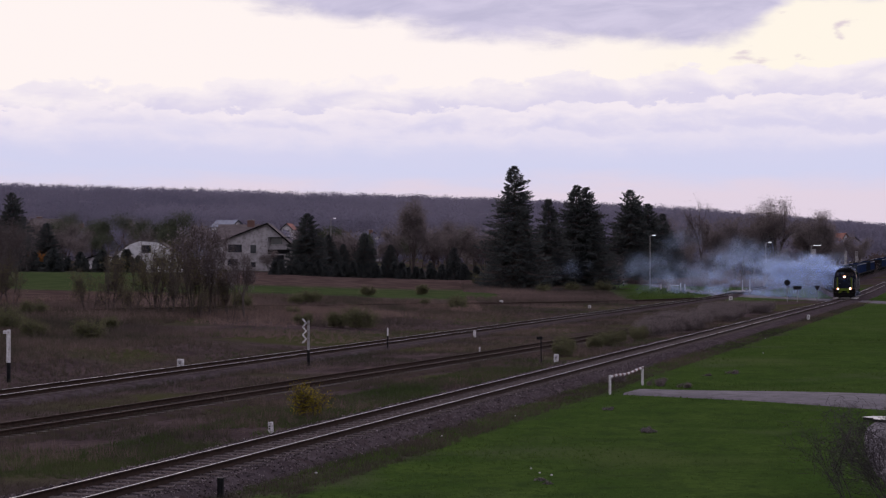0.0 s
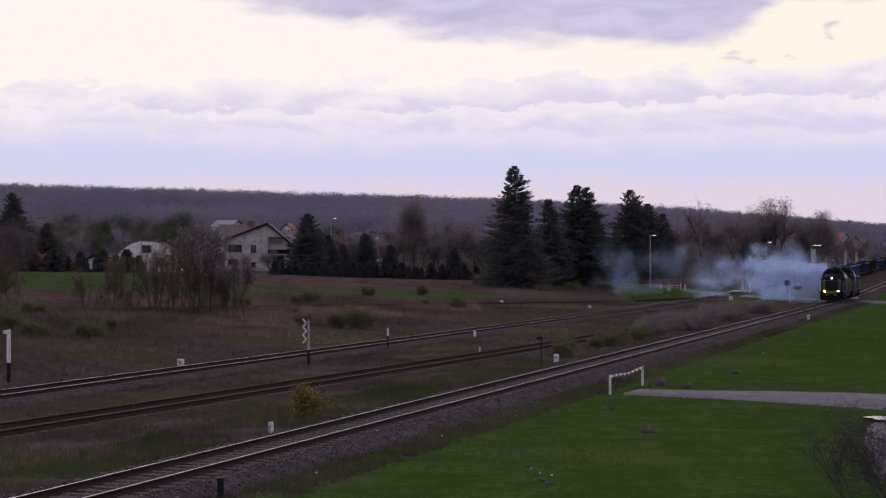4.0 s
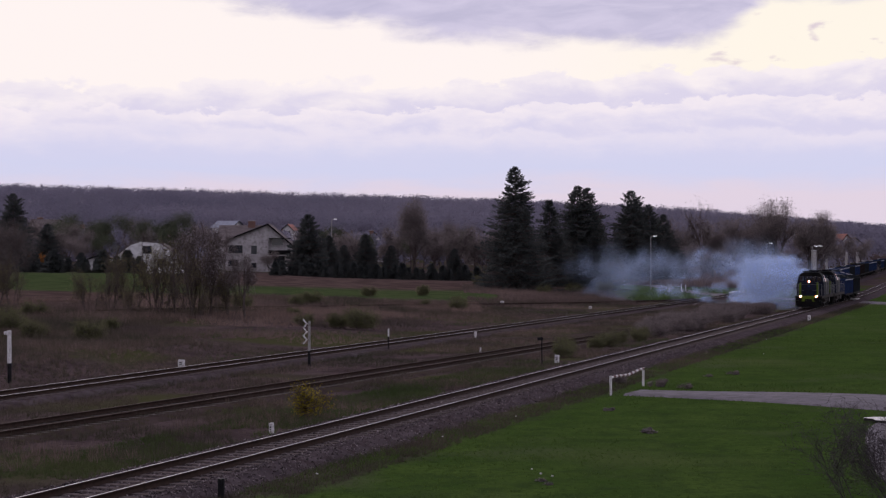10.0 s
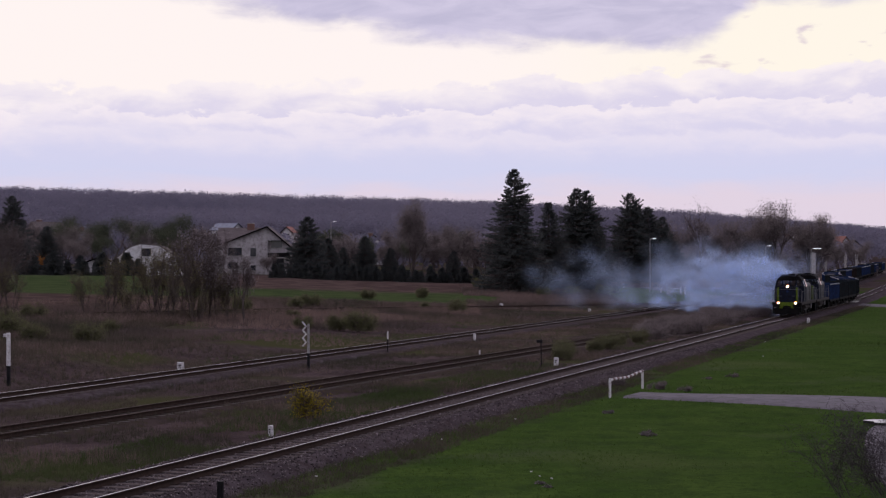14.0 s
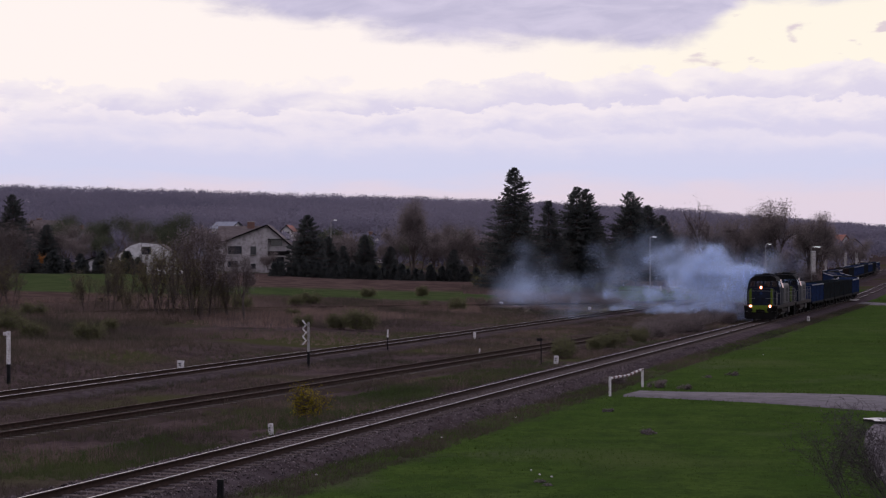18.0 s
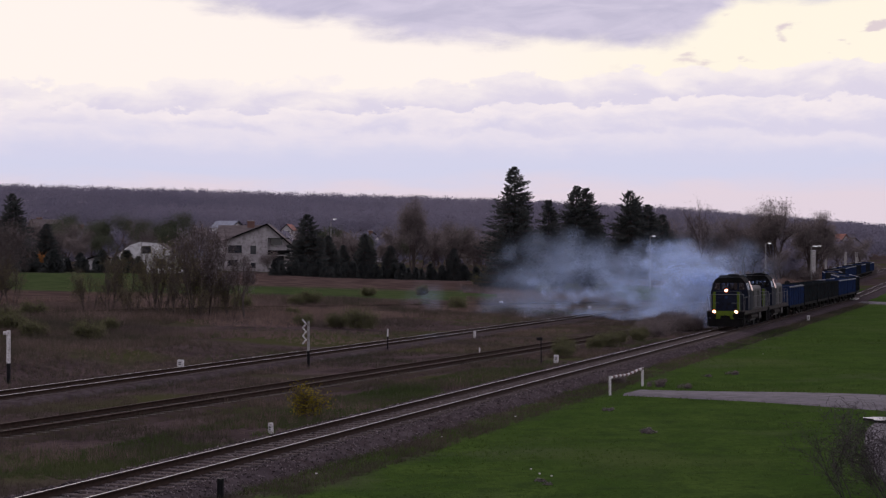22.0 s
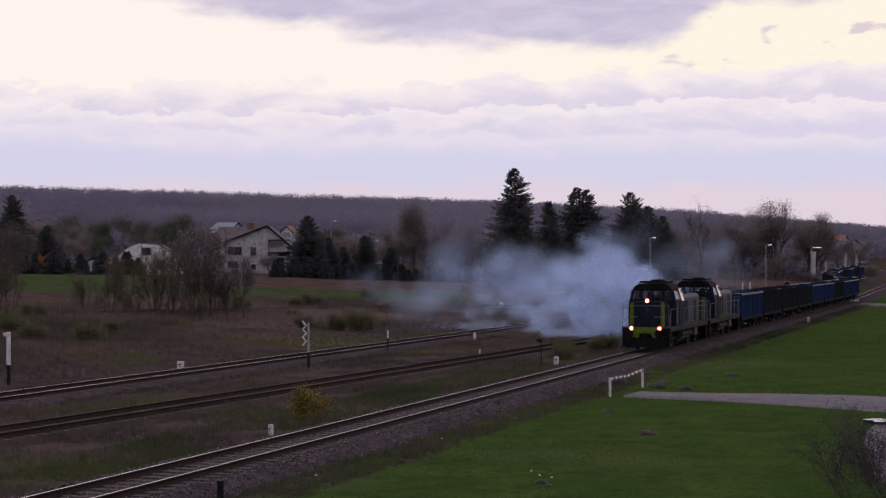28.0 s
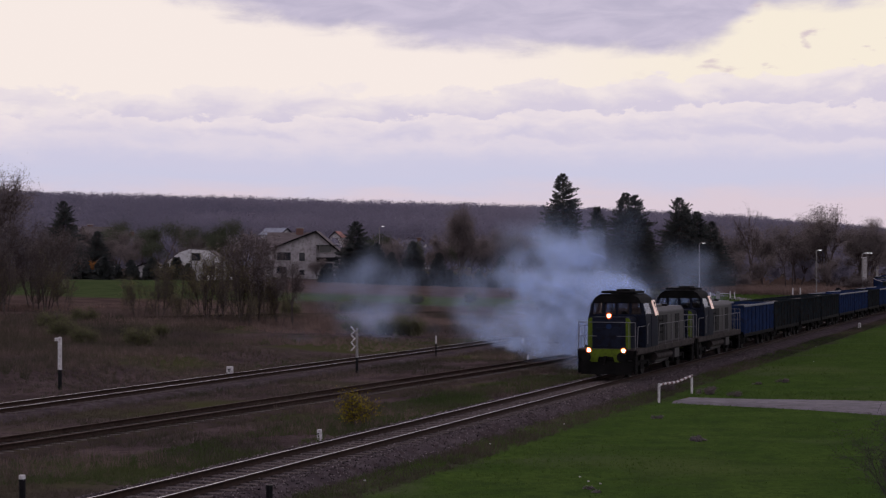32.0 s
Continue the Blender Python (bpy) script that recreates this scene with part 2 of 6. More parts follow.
def prism(outline, y0, y1, bevel=0.0):
    """An outline in x, z drawn along y."""
    bm = bmesh.new()
    a = [bm.verts.new((x, y0, z)) for x, z in outline]
    b = [bm.verts.new((x, y1, z)) for x, z in outline]
    n = len(outline)
    for k in range(n):
        bm.faces.new((a[k], a[(k + 1) % n], b[(k + 1) % n], b[k]))
    bm.faces.new(a[::-1])
    bm.faces.new(b)
    bmesh.ops.recalc_face_normals(bm, faces=bm.faces)
    if bevel:
        bmesh.ops.bevel(bm, geom=list(bm.edges), offset=bevel, segments=2, affect="EDGES")
    return bm


# ---- plan ----
# The near line runs away from the eye; q is the distance to its right, s the way along it.
UX, UY = 0.3266, 0.9452
X0 = -21.41


def q_of(x, y):
    return (x - X0) * UY - y * UX


def place(s, q):
    return X0 + s * UX + q * UY, s * UY - q * UX


def soft(v, w):
    return w * np.logaddexp(0, np.asarray(v, float) / w)


def step(v):
    v = np.clip(v, 0, 1)
    return v * v * (3 - 2 * v)


def far_rise(y):
    return 0.016 * soft(np.asarray(y, float) - 245, 12)


def ground_z(x, y):
    """Height of the land: level at the lines, rising to the fields on the left, up the line, and to the wooded ridge."""
    x, y = np.asarray(x, float), np.asarray(y, float)
    p = -(q_of(x, y) + 19)
    left = 0.046 * (soft(p - 9, 3) - soft(p - 92, 6))
    up = np.minimum(far_rise(y), 7.5) * (1 - 0.55 * step(p / 120))
    left = left + 0.45 * step((p - 6.5) / 2.5) * (1 - step((p - 9.5) / 14)) * step((150 - y) / 60)
    crest = np.interp(x / np.maximum(y, 1), [-0.40, -0.275, 0.03, 0.146, 0.275, 0.4], [49, 41.5, 31, 24.5, 10.5, 8])
    return left + up + crest * step((y - 560) / 620.0)


def line_x(y):
    return 0.3455 * y + X0


def mid_x(y):
    return -36.98 + 0.435 * y - 0.000194 * y * y


def far_x(y):
    return 0.3392 * y - 40.5


CROSS_0, CROSS_1, SHIFT = 224.0, 302.0, 9.5


def train_x(y):
    return line_x(y) - SHIFT * step((y - CROSS_0) / (CROSS_1 - CROSS_0))


def rail_z(y):
    return 0.45 + far_rise(y)


# ---- sky backdrop: drifting cloud deck far behind the ridge ----
def cloud_material():
    m = bpy.data.materials.new("dusk_clouds")
    m.use_nodes = True
    nt = m.node_tree
    nt.nodes.clear()
    L = nt.links.new

    def math_(op, a, b=None):
        n = nt.nodes.new("ShaderNodeMath")
        n.operation = op
        for k, v in enumerate((a, b)):
            if v is None:
                continue
            if isinstance(v, (int, float)):
                n.inputs[k].default_value = v
            else:
                L(v, n.inputs[k])
        return n.outputs[0]

    def mixc(f, a, b):
        n = nt.nodes.new("ShaderNodeMix")
        n.data_type = "RGBA"
        L(f, n.inputs["Factor"])
        for key, v in (("A", a), ("B", b)):
            if isinstance(v, tuple):
                n.inputs[key].default_value = (*v, 1)
            else:
                L(v, n.inputs[key])
        return n.outputs["Result"]

    def sm(v, lo, hi):
        n = nt.nodes.new("ShaderNodeMapRange")
        n.interpolation_type = "SMOOTHSTEP"
        L(v, n.inputs["Value"])
        n.inputs["From Min"].default_value, n.inputs["From Max"].default_value = lo, hi
        return n.outputs[0]

    tc = nt.nodes.new("ShaderNodeTexCoord")
    sep = nt.nodes.new("ShaderNodeSeparateXYZ")
    L(tc.outputs["Object"], sep.inputs[0])
    # degrees of heading and of height
    az = math_("MULTIPLY", math_("ARCTAN2", sep.outputs[0], sep.outputs[1]), 57.2958)
    el = math_("MULTIPLY", sep.outputs[2], 57.2958 / 3400)

    def cloud_noise(sx, sy, scale, detail, rough=0.55, ofs=0.0, warp=0.0):
        c = nt.nodes.new("ShaderNodeCombineXYZ")
        L(math_("MULTIPLY", az, sx), c.inputs[0])
        L(math_("MULTIPLY", el, sy), c.inputs[1])
        c.inputs[2].default_value = ofs
        n = nt.nodes.new("ShaderNodeTexNoise")
        n.inputs["Scale"].default_value, n.inputs["Detail"].default_value, n.inputs["Roughness"].default_value = scale, detail, rough
        n.inputs["Distortion"].default_value = warp
        L(c.outputs[0], n.inputs["Vector"])
        return n.outputs["Fac"]

    puff = cloud_noise(0.55, 1.1, 0.9, 10.0, 0.57, 3.1, 0.3)
    puff2 = cloud_noise(0.62, 1.3, 1.0, 10.0, 0.58, 9.4, 0.3)
    puff3 = cloud_noise(0.7, 1.2, 0.9, 10.0, 0.57, 14.2, 0.3)
    wisp = cloud_noise(0.25, 1.2, 0.9, 7.0, 0.55, 7.7, 0.3)
    broad = cloud_noise(0.12, 0.5, 1.0, 3.0, 0.5, 1.3)
    fine = cloud_noise(0.30, 1.0, 1.25, 8.0, 0.58, 5.0, 0.6)

    def heaped(n, amount, slope):
        """Height against an edge that is heaped by the noise n and tilts with the heading."""
        e = math_("ADD", el, math_("MULTIPLY", math_("SUBTRACT", n, 0.5), amount))
        return math_("ADD", math_("ADD", e, math_("MULTIPLY", math_("SUBTRACT", broad, 0.5), 1.2)), math_("MULTIPLY", az, slope))

    # bright gap, warmest to the right
    warm = mixc(math_("MULTIPLY", sm(az, 1.0, 13.0), 0.85), (1.0, 0.91, 0.89), (1.0, 0.925, 0.80))
    # rows of heaped cloud, the farther and higher first: lit rims over lavender shade
    for n, amount, slope, top, lit, shade, cover, crisp in (
            (puff, 2.2, -0.03, 6.35, (0.95, 0.87, 0.895), (0.725, 0.675, 0.835), 1.0, 0.16),
            (puff2, 1.9, -0.015, 5.40, (0.935, 0.85, 0.90), (0.70, 0.665, 0.845), 0.85, 0.10),
            (puff3, 1.5, 0.01, 4.55, (0.84, 0.775, 0.88), (0.665, 0.655, 0.86), 0.7, 0.22)):
        e = heaped(n, amount, slope)
        body = mixc(sm(e, top - 1.05, top), shade, lit)
        body = mixc(math_("MULTIPLY", sm(fine, 0.42, 0.68), 0.35), body, shade)
        inside = math_("SUBTRACT", 1.0, sm(e, top - crisp * 0.3, top + crisp))
        warm = mixc(math_("MULTIPLY", inside, cover), warm, body)
    # blue-grey base of the far bank, and the pink haze over the ridge
    e2 = math_("ADD", el, math_("MULTIPLY", math_("SUBTRACT", wisp, 0.5), 1.6))
    warm = mixc(math_("SUBTRACT", 1.0, sm(e2, 3.1, 4.4)), warm, (0.65, 0.655, 0.86))
    warm = mixc(math_("SUBTRACT", 1.0, sm(e2, 2.2, 3.3)), warm, (0.76, 0.655, 0.765))
    # upper deck with its ragged underside, hanging lowest right of the middle
    left = math_("MAXIMUM", math_("SUBTRACT", 8.7, az), 0.0)
    right = math_("MAXIMUM", math_("SUBTRACT", az, 8.9), 0.0)
    dip = math_("ADD", math_("MULTIPLY", math_("MULTIPLY", left, left), 0.0062), math_("MINIMUM", math_("MULTIPLY", math_("MULTIPLY", right, right), 0.13), 1.6))
    e4 = math_("SUBTRACT", math_("ADD", el, math_("MULTIPLY", math_("SUBTRACT", wisp, 0.5), 0.9)), dip)
    e4 = math_("ADD", e4, math_("MULTIPLY", math_("SUBTRACT", puff, 0.5), 1.3))
    deck = mixc(sm(fine, 0.3, 0.75), (0.53, 0.50, 0.67), (0.66, 0.61, 0.78))
    upper = mixc(sm(e4, 7.3, 8.15), warm, deck)
    # small torn cloudlets in the gap to the right
    bits = math_("MULTIPLY", sm(cloud_noise(0.55, 1.5, 0.8, 5.0, 0.5, 11.0, 0.2), 0.60, 0.68), math_("MULTIPLY", sm(az, 7.0, 12.0), sm(el, 6.2, 6.8)))
    upper = mixc(math_("MULTIPLY", bits, 0.75), upper, (0.66, 0.55, 0.66))
    em = nt.nodes.new("ShaderNodeEmission")
    L(upper, em.inputs[0])
    em.inputs[1].default_value = 1.0
    o = nt.nodes.new("ShaderNodeOutputMaterial")
    L(em.outputs[0], o.inputs[0])
    return m


def sky_backdrop():
    v, f = [], []
    na, ne = 72, 16
    for i in range(na + 1):
        a = radians(-70 + 140 * i / na)
        for j in range(ne + 1):
            e = radians(-2 + 22 * j / ne)
            v.append((3400 * math.sin(a), 3400 * math.cos(a), 3400 * e))
    for i in range(na):
        for j in range(ne):
            k = i * (ne + 1) + j
            f += [(k, k + 1, k + ne + 2), (k, k + ne + 2, k + ne + 1)]
    ob = new("backdrop", link_mesh("backdrop", v, f, cloud_material()))
    ob.location = (0, 0, 5.8)
    return tagged(ob, "lavender and cream dusk clouds with a bright gap", "sky", kind="structure")


sky_dome = sky_backdrop()


# ---- ground ----
def ground_material():
    m = bpy.data.materials.new("land")
    m.use_nodes = True
    nt = m.node_tree
    L = nt.links.new
    p = nt.nodes["Principled BSDF"]
    p.inputs["Roughness"].default_value = 0.95
    p.inputs["Specular IOR Level"].default_value = 0.0
    geo = nt.nodes.new("ShaderNodeNewGeometry")
    sep = nt.nodes.new("ShaderNodeSeparateXYZ")
    L(geo.outputs["Position"], sep.inputs[0])

    def lin(a, b, c):
        n = nt.nodes.new("ShaderNodeMath")
        n.operation = "MULTIPLY"
        L(sep.outputs[0], n.inputs[0])
        n.inputs[1].default_value = a
        k = nt.nodes.new("ShaderNodeMath")
        k.operation = "MULTIPLY_ADD"
        L(sep.outputs[1], k.inputs[0])
        k.inputs[1].default_value = b
        L(n.outputs[0], k.inputs[2])
        j = nt.nodes.new("ShaderNodeMath")
        j.operation = "ADD"
        L(k.outputs[0], j.inputs[0])
        j.inputs[1].default_value = c
        return j.outputs[0]

    def noise_(scale, detail):
        n = nt.nodes.new("ShaderNodeTexNoise")
        n.inputs["Scale"].default_value, n.inputs["Detail"].default_value = scale, detail
        L(geo.outputs["Position"], n.inputs["Vector"])
        return n.outputs["Fac"]

    def add(a, b, k):
        n = nt.nodes.new("ShaderNodeMath")
        n.operation = "MULTIPLY_ADD"
        L(b, n.inputs[0])
        n.inputs[1].default_value = k
        L(a, n.inputs[2])
        return n.outputs[0]

    def mixc(f, a, b):
        n = nt.nodes.new("ShaderNodeMix")
        n.data_type = "RGBA"
        L(f, n.inputs["Factor"])
        for key, v in (("A", a), ("B", b)):
            if isinstance(v, tuple):
                n.inputs[key].default_value = (*v, 1)
            else:
                L(v, n.inputs[key])
        return n.outputs["Result"]

    def sm(v, lo, hi):
        n = nt.nodes.new("ShaderNodeMapRange")
        n.interpolation_type = "SMOOTHSTEP"
        L(v, n.inputs["Value"])
        n.inputs["From Min"].default_value, n.inputs["From Max"].default_value = lo, hi
        return n.outputs[0]

    q = lin(UY, -UX, -X0 * UY)
    big, mid, small = noise_(0.06, 4), noise_(0.35, 5), noise_(3.5, 6)
    qn = add(add(q, mid, 4.0), big, 3.0)
    green = mixc(sm(mid, 0.30, 0.70), (0.036, 0.066, 0.015), (0.056, 0.090, 0.021))
    green = mixc(sm(small, 0.42, 0.72), green, (0.034, 0.058, 0.016))
    green = mixc(sm(noise_(0.8, 7), 0.44, 0.70), green, (0.032, 0.054, 0.016))
    green = mixc(sm(big, 0.50, 0.70), green, (0.064, 0.084, 0.030))
    green = mixc(sm(noise_(0.16, 3), 0.55, 0.75), green, (0.058, 0.076, 0.032))
    dry = mixc(sm(mid, 0.35, 0.65), (0.054, 0.040, 0.040), (0.086, 0.063, 0.063))
    dry = mixc(sm(small, 0.48, 0.7), dry, (0.042, 0.030, 0.030))
    dry = mixc(sm(big, 0.48, 0.60), dry, (0.054, 0.054, 0.026))
    soil = mixc(sm(mid, 0.4, 0.6), (0.062, 0.042, 0.038), (0.092, 0.064, 0.057))
    crop = mixc(sm(mid, 0.4, 0.6), (0.040, 0.058, 0.024), (0.056, 0.074, 0.030))
    # from the left: woods and gardens, strips of crop and ploughed soil, rough grass, lines, meadow
    c = mixc(sm(qn, 5.6, 8.0), dry, green)
    # strips that lie across the view: rough grass, ploughed soil, young crop, stubble, gardens
    w = add(add(lin(-0.5, 1.0, 0.0), mid, 5.0), big, 8.0)
    reed = mixc(sm(mid, 0.35, 0.65), (0.062, 0.050, 0.042), (0.092, 0.070, 0.058))
    c2 = mixc(sm(w, 150.0, 172.0), c, mixc(sm(lin(1.0, 0.0, 0.0), -34.0, -24.0), soil, reed))
    c2 = mixc(sm(w, 206.0, 214.0), c2, crop)
    late = nt.nodes.new("ShaderNodeMath")
    late.operation = "MULTIPLY"
    L(sm(w, 238.0, 248.0), late.inputs[0])
    L(sm(lin(1.0, 0.0, 0.0), -46.0, -36.0), late.inputs[1])
    c2 = mixc(late.outputs[0], c2, soil)
    c2 = mixc(sm(w, 292.0, 305.0), c2, dry)
    c = mixc(sm(qn, -42.0, -34.0), c2, c)
    # bright verge beside the far road
    verge = nt.nodes.new("ShaderNodeMath")
    verge.operation = "MULTIPLY"
    L(sm(qn, -62.0, -54.0), verge.inputs[0])
    v2 = nt.nodes.new("ShaderNodeMath")
    v2.operation = "MULTIPLY"
    L(sm(lin(0.0, 1.0, 0.0), 222.0, 236.0), v2.inputs[0])
    L(sm(lin(0.0, -1.0, 0.0), -300.0, -285.0), v2.inputs[1])
    v3 = nt.nodes.new("ShaderNodeMath")
    v3.operation = "MULTIPLY"
    L(v2.outputs[0], v3.inputs[0])
    L(sm(lin(1.0, 0.0, 0.0), 22.0, 32.0), v3.inputs[1])
    L(v3.outputs[0], verge.inputs[1])
    c = mixc(verge.outputs[0], c, green)
    L(c, p.inputs["Base Color"])
    bp = nt.nodes.new("ShaderNodeBump")
    bp.inputs["Strength"].default_value, bp.inputs["Distance"].default_value = 1.0, 0.30
    L(noise_(2.4, 9), bp.inputs["Height"])
    L(bp.outputs[0], p.inputs["Normal"])
    return m


def ground():
    xs = np.unique(np.concatenate([np.arange(-70, 130, 2.0), np.geomspace(130, 3000, 46), -np.geomspace(70, 3000, 52)]))
    ys = np.unique(np.concatenate([np.arange(20, 330, 2.0), np.geomspace(330, 3300, 60), -np.geomspace(10, 1200, 14) + 20]))
    X, Y = np.meshgrid(xs, ys, indexing="ij")
    Z = ground_z(X, Y)
    near = np.clip((Y - 15) / 20, 0, 1) * np.clip((600 - Y) / 300, 0, 1)
    bumps = np.array([noise.noise(Vector((a * 0.09, b * 0.09, 0))) for a, b in zip(X.ravel(), Y.ravel())]).reshape(X.shape)
    q = q_of(X, Y)
    off = np.minimum(np.minimum(abs(q), abs(q + 19)), 12) / 12
    Z = Z + bumps * np.where(q > 3, 0.07, 0.22) * near * off
    # the bank under the eye
    Z = Z + 3.6 * step((22 - Y) / 16)
    v = np.stack([X, Y, Z], -1).reshape(-1, 3)
    nx, ny = len(xs), len(ys)
    k = (np.arange(nx - 1)[:, None] * ny + np.arange(ny - 1)[None]).ravel()
    f = np.concatenate([np.stack([k, k + ny, k + ny + 1], 1), np.stack([k, k + ny + 1, k + 1], 1)])
    me = link_mesh("ground", v, f, ground_material())
    me.polygons.foreach_set("use_smooth", [True] * len(me.polygons))
    return tagged(new("ground", me), "green meadow and brown autumn rough grass rising to fields", "ground", kind="structure")


ground()


# ---- railway lines ----
def sweep(name, fx, fz, y0, y1, dy, profile, material, parent):
    """Draws a cross-section of (offset, height) along a line x = fx(y)."""
    ys = np.arange(y0, y1 + dy * 0.5, dy)
    xs = np.array([fx(y) for y in ys])
    zs = np.array([float(fz(y)) for y in ys])
    dx = np.gradient(xs, ys)
    nx, nyy = 1 / np.sqrt(1 + dx * dx), -dx / np.sqrt(1 + dx * dx)
    v = np.concatenate([np.stack([xs + nx * o, ys + nyy * o, zs + h], 1) for o, h in profile])
    n, m = len(ys), len(profile)
    f = []
    for k in range(m - 1):
        i = np.arange(n - 1)
        a, b = k * n + i, (k + 1) * n + i
        f += [np.stack([a, b, b + 1], 1), np.stack([a, b + 1, a + 1], 1)]
    me = link_mesh(name, v, np.concatenate(f), material)
    return shared(name, me, parent)


RAIL = [(-0.07, -0.17), (-0.07, -0.155), (-0.012, -0.13), (-0.012, -0.05), (-0.036, -0.035), (-0.036, -0.004), (-0.03, 0.0)]


def railway(label, fx, fz, y0, y1, dy, top, bed, sleeper_mat, count, sunk=0.0):
    t = thing("railway_track", Matrix(), label, "railway track", kind="structure")
    sweep("ballast_bed", fx, fz, y0, y1, dy, [(-2.75, -0.62), (-1.75, -0.20), (-0.8, -0.19), (0, -0.185), (0.8, -0.19), (1.75, -0.20), (2.75, -0.62)], bed, t)
    for o in (-0.752, 0.752):
        side = sweep("rail", fx, fz, y0, y1, dy, [(o + a, b) for a, b in RAIL] + [(o - a, b) for a, b in RAIL[::-1]], M["rail_side"], t)
        sweep("railhead", fx, lambda y: fz(y) + 0.004, y0, y1, dy, [(o - 0.024, -0.003), (o - 0.02, 0), (o + 0.02, 0), (o + 0.024, -0.003)], top, side)
    bm = box((0, 0, -0.225 - sunk), (2.5, 0.25, 0.13), 0.02)
    me = bpy.data.meshes.new("sleeper")
    bm.to_mesh(me)
    bm.free()
    me.materials.append(sleeper_mat)
    y, k = y0 + 0.3, 0
    while y < y1 and k < count:
        d = (fx(y + 0.5) - fx(y - 0.5))
        shared("sleeper", me, t, pose(fx(y), y, float(fz(y)), 0, 0, -math.degrees(math.atan(d)) + random.uniform(-0.6, 0.6)))
        y += 0.6 / math.sqrt(1 + d * d)
        k += 1
    return t


railway("main line with polished rails on grey ballast and concrete sleepers", line_x, rail_z, 24, 420, 1.5, M["rail_top"], M["ballast"], M["sleeper"], 230)
railway("rusty disused siding overgrown with dry weeds", mid_x, lambda y: 0.33 + 0 * y, 40, 150, 1.5, M["rust_top"], M["old_ballast"], M["wood_sleeper"], 160, 0.025)
railway("second line on a low weedy ballast bed", far_x, lambda y: 0.38 + far_rise(y), 52, 430, 1.5, M["rail_top"], M["ballast"], M["sleeper"], 200)
railway("crossover line that joins the main line behind the road crossing", train_x, lambda y: rail_z(y) + 0.006, 226, 560, 1.5, M["rail_top"], M["ballast"], M["sleeper"], 120)


branch_fit = np.polyfit((148, 158, 169, 178, 191, 202, 210, 219, 234), (-25.2, -18.6, -10.9, -5.0, 5.6, 14.6, 20.6, 27.0, 38.6), 3)


def branch_x(y):
    return float(np.polyval(branch_fit, y))


railway("abandoned rusty branch sunk in reed grass", branch_x, lambda y: float(ground_z(branch_x(y), y)) + 0.34, 140, 232, 1.5, M["rust_top"], M["old_ballast"], M["wood_sleeper"], 40)


# ---- train ----
PY = np.arange(20.0, 640.0, 0.5)
PX = np.array([train_x(y) for y in PY])
PZ = np.array([float(rail_z(y)) for y in PY])
PS = np.concatenate([[0], np.cumsum(np.hypot(np.hypot(np.diff(PX), np.diff(PY)), np.diff(PZ)))])
FRONT_T = (0, 6, 9, 13, 19, 23.5, 28, 32)
FRONT_Y = (221.9, 197.2, 184.7, 166.9, 139.8, 118.9, 97.6, 78.0)
fit_y = np.polyfit(FRONT_T, FRONT_Y, 3)


def front_s(t):
    """Way along the line of the leading buffer beam."""
    return float(np.interp(np.polyval(fit_y, t), PY, PS))


def on_line(s):
    return Vector((np.interp(s, PS, PX), np.interp(s, PS, PY), np.interp(s, PS, PZ)))


def vehicle_pose(s, pivot):
    """Pose of a vehicle whose middle lies s along the line, on two pivots; its own -y faces the eye."""
    a, b = on_line(s - pivot), on_line(s + pivot)
    d = (b - a).normalized()
    side = d.cross(Vector((0, 0, 1))).normalized()
    r = Matrix((side, d, side.cross(d))).transposed().to_4x4()
    return Matrix.Translation((a + b) / 2) @ r


def wheelset_mesh():
    bm = bmesh.new()
    for s in (-1, 1):
        rod(bm, (s * 0.69, 0, 0), (s * 0.82, 0, 0), 0.5, 0.49, 24)
        rod(bm, (s * 0.66, 0, 0), (s * 0.69, 0, 0), 0.53, 0.53, 24)
        rod(bm, (s * 0.82, 0, 0), (s * 0.86, 0, 0), 0.14, 0.12, 10)
        for k in range(3):
            a = k * 2.094
            rod(bm, (s * 0.82, 0.3 * math.cos(a), 0.3 * math.sin(a)), (s * 0.835, 0.3 * math.cos(a), 0.3 * math.sin(a)), 0.07, 0.07, 8)
    rod(bm, (-0.7, 0, 0), (0.7, 0, 0), 0.08, 0.08, 8)
    me = bpy.data.meshes.new("wheelset")
    bm.to_mesh(me)
    bm.free()
    me.materials.append(M["wheel"])
    return me


WHEELSET = wheelset_mesh()


def bogie(parent, y, base=1.25):
    f = bmesh.new()
    for s in (-1, 1):
        block(f, (s * 1.0, y, 0.62), (0.16, base * 2 + 0.9, 0.2), 0.03)
        block(f, (s * 1.02, y, 0.5), (0.22, 0.7, 0.34), 0.04)
        for k in (-base, base):
            block(f, (s * 1.02, y + k, 0.52), (0.24, 0.3, 0.3), 0.04)
    block(f, (0, y, 0.66), (1.9, 0.5, 0.2), 0.03)
    b = part("bogie", f, M["soot"], parent)
    return b, [shared("wheelset", WHEELSET, b, pose(0, y + k, 0.5)) for k in (-base, base)]


def buffers(parent, y, out):
    for s in (-0.875, 0.875):
        bm = rod(bmesh.new(), (s, y, 1.06), (s, y + out * 0.38, 1.06), 0.11, 0.10, 12)
        rod(bm, (s, y + out * 0.38, 1.06), (s, y + out * 0.45, 1.06), 0.23, 0.24, 16)
        part("buffer", bm, M["soot"], parent)
    bm = box((0, y + out * 0.15, 1.0), (0.16, 0.3, 0.2), 0.03)
    rod(bm, (0, y + out * 0.3, 1.0), (0, y + out * 0.36, 0.7), 0.035, 0.035, 6)
    part("coupler", bm, M["soot"], parent)


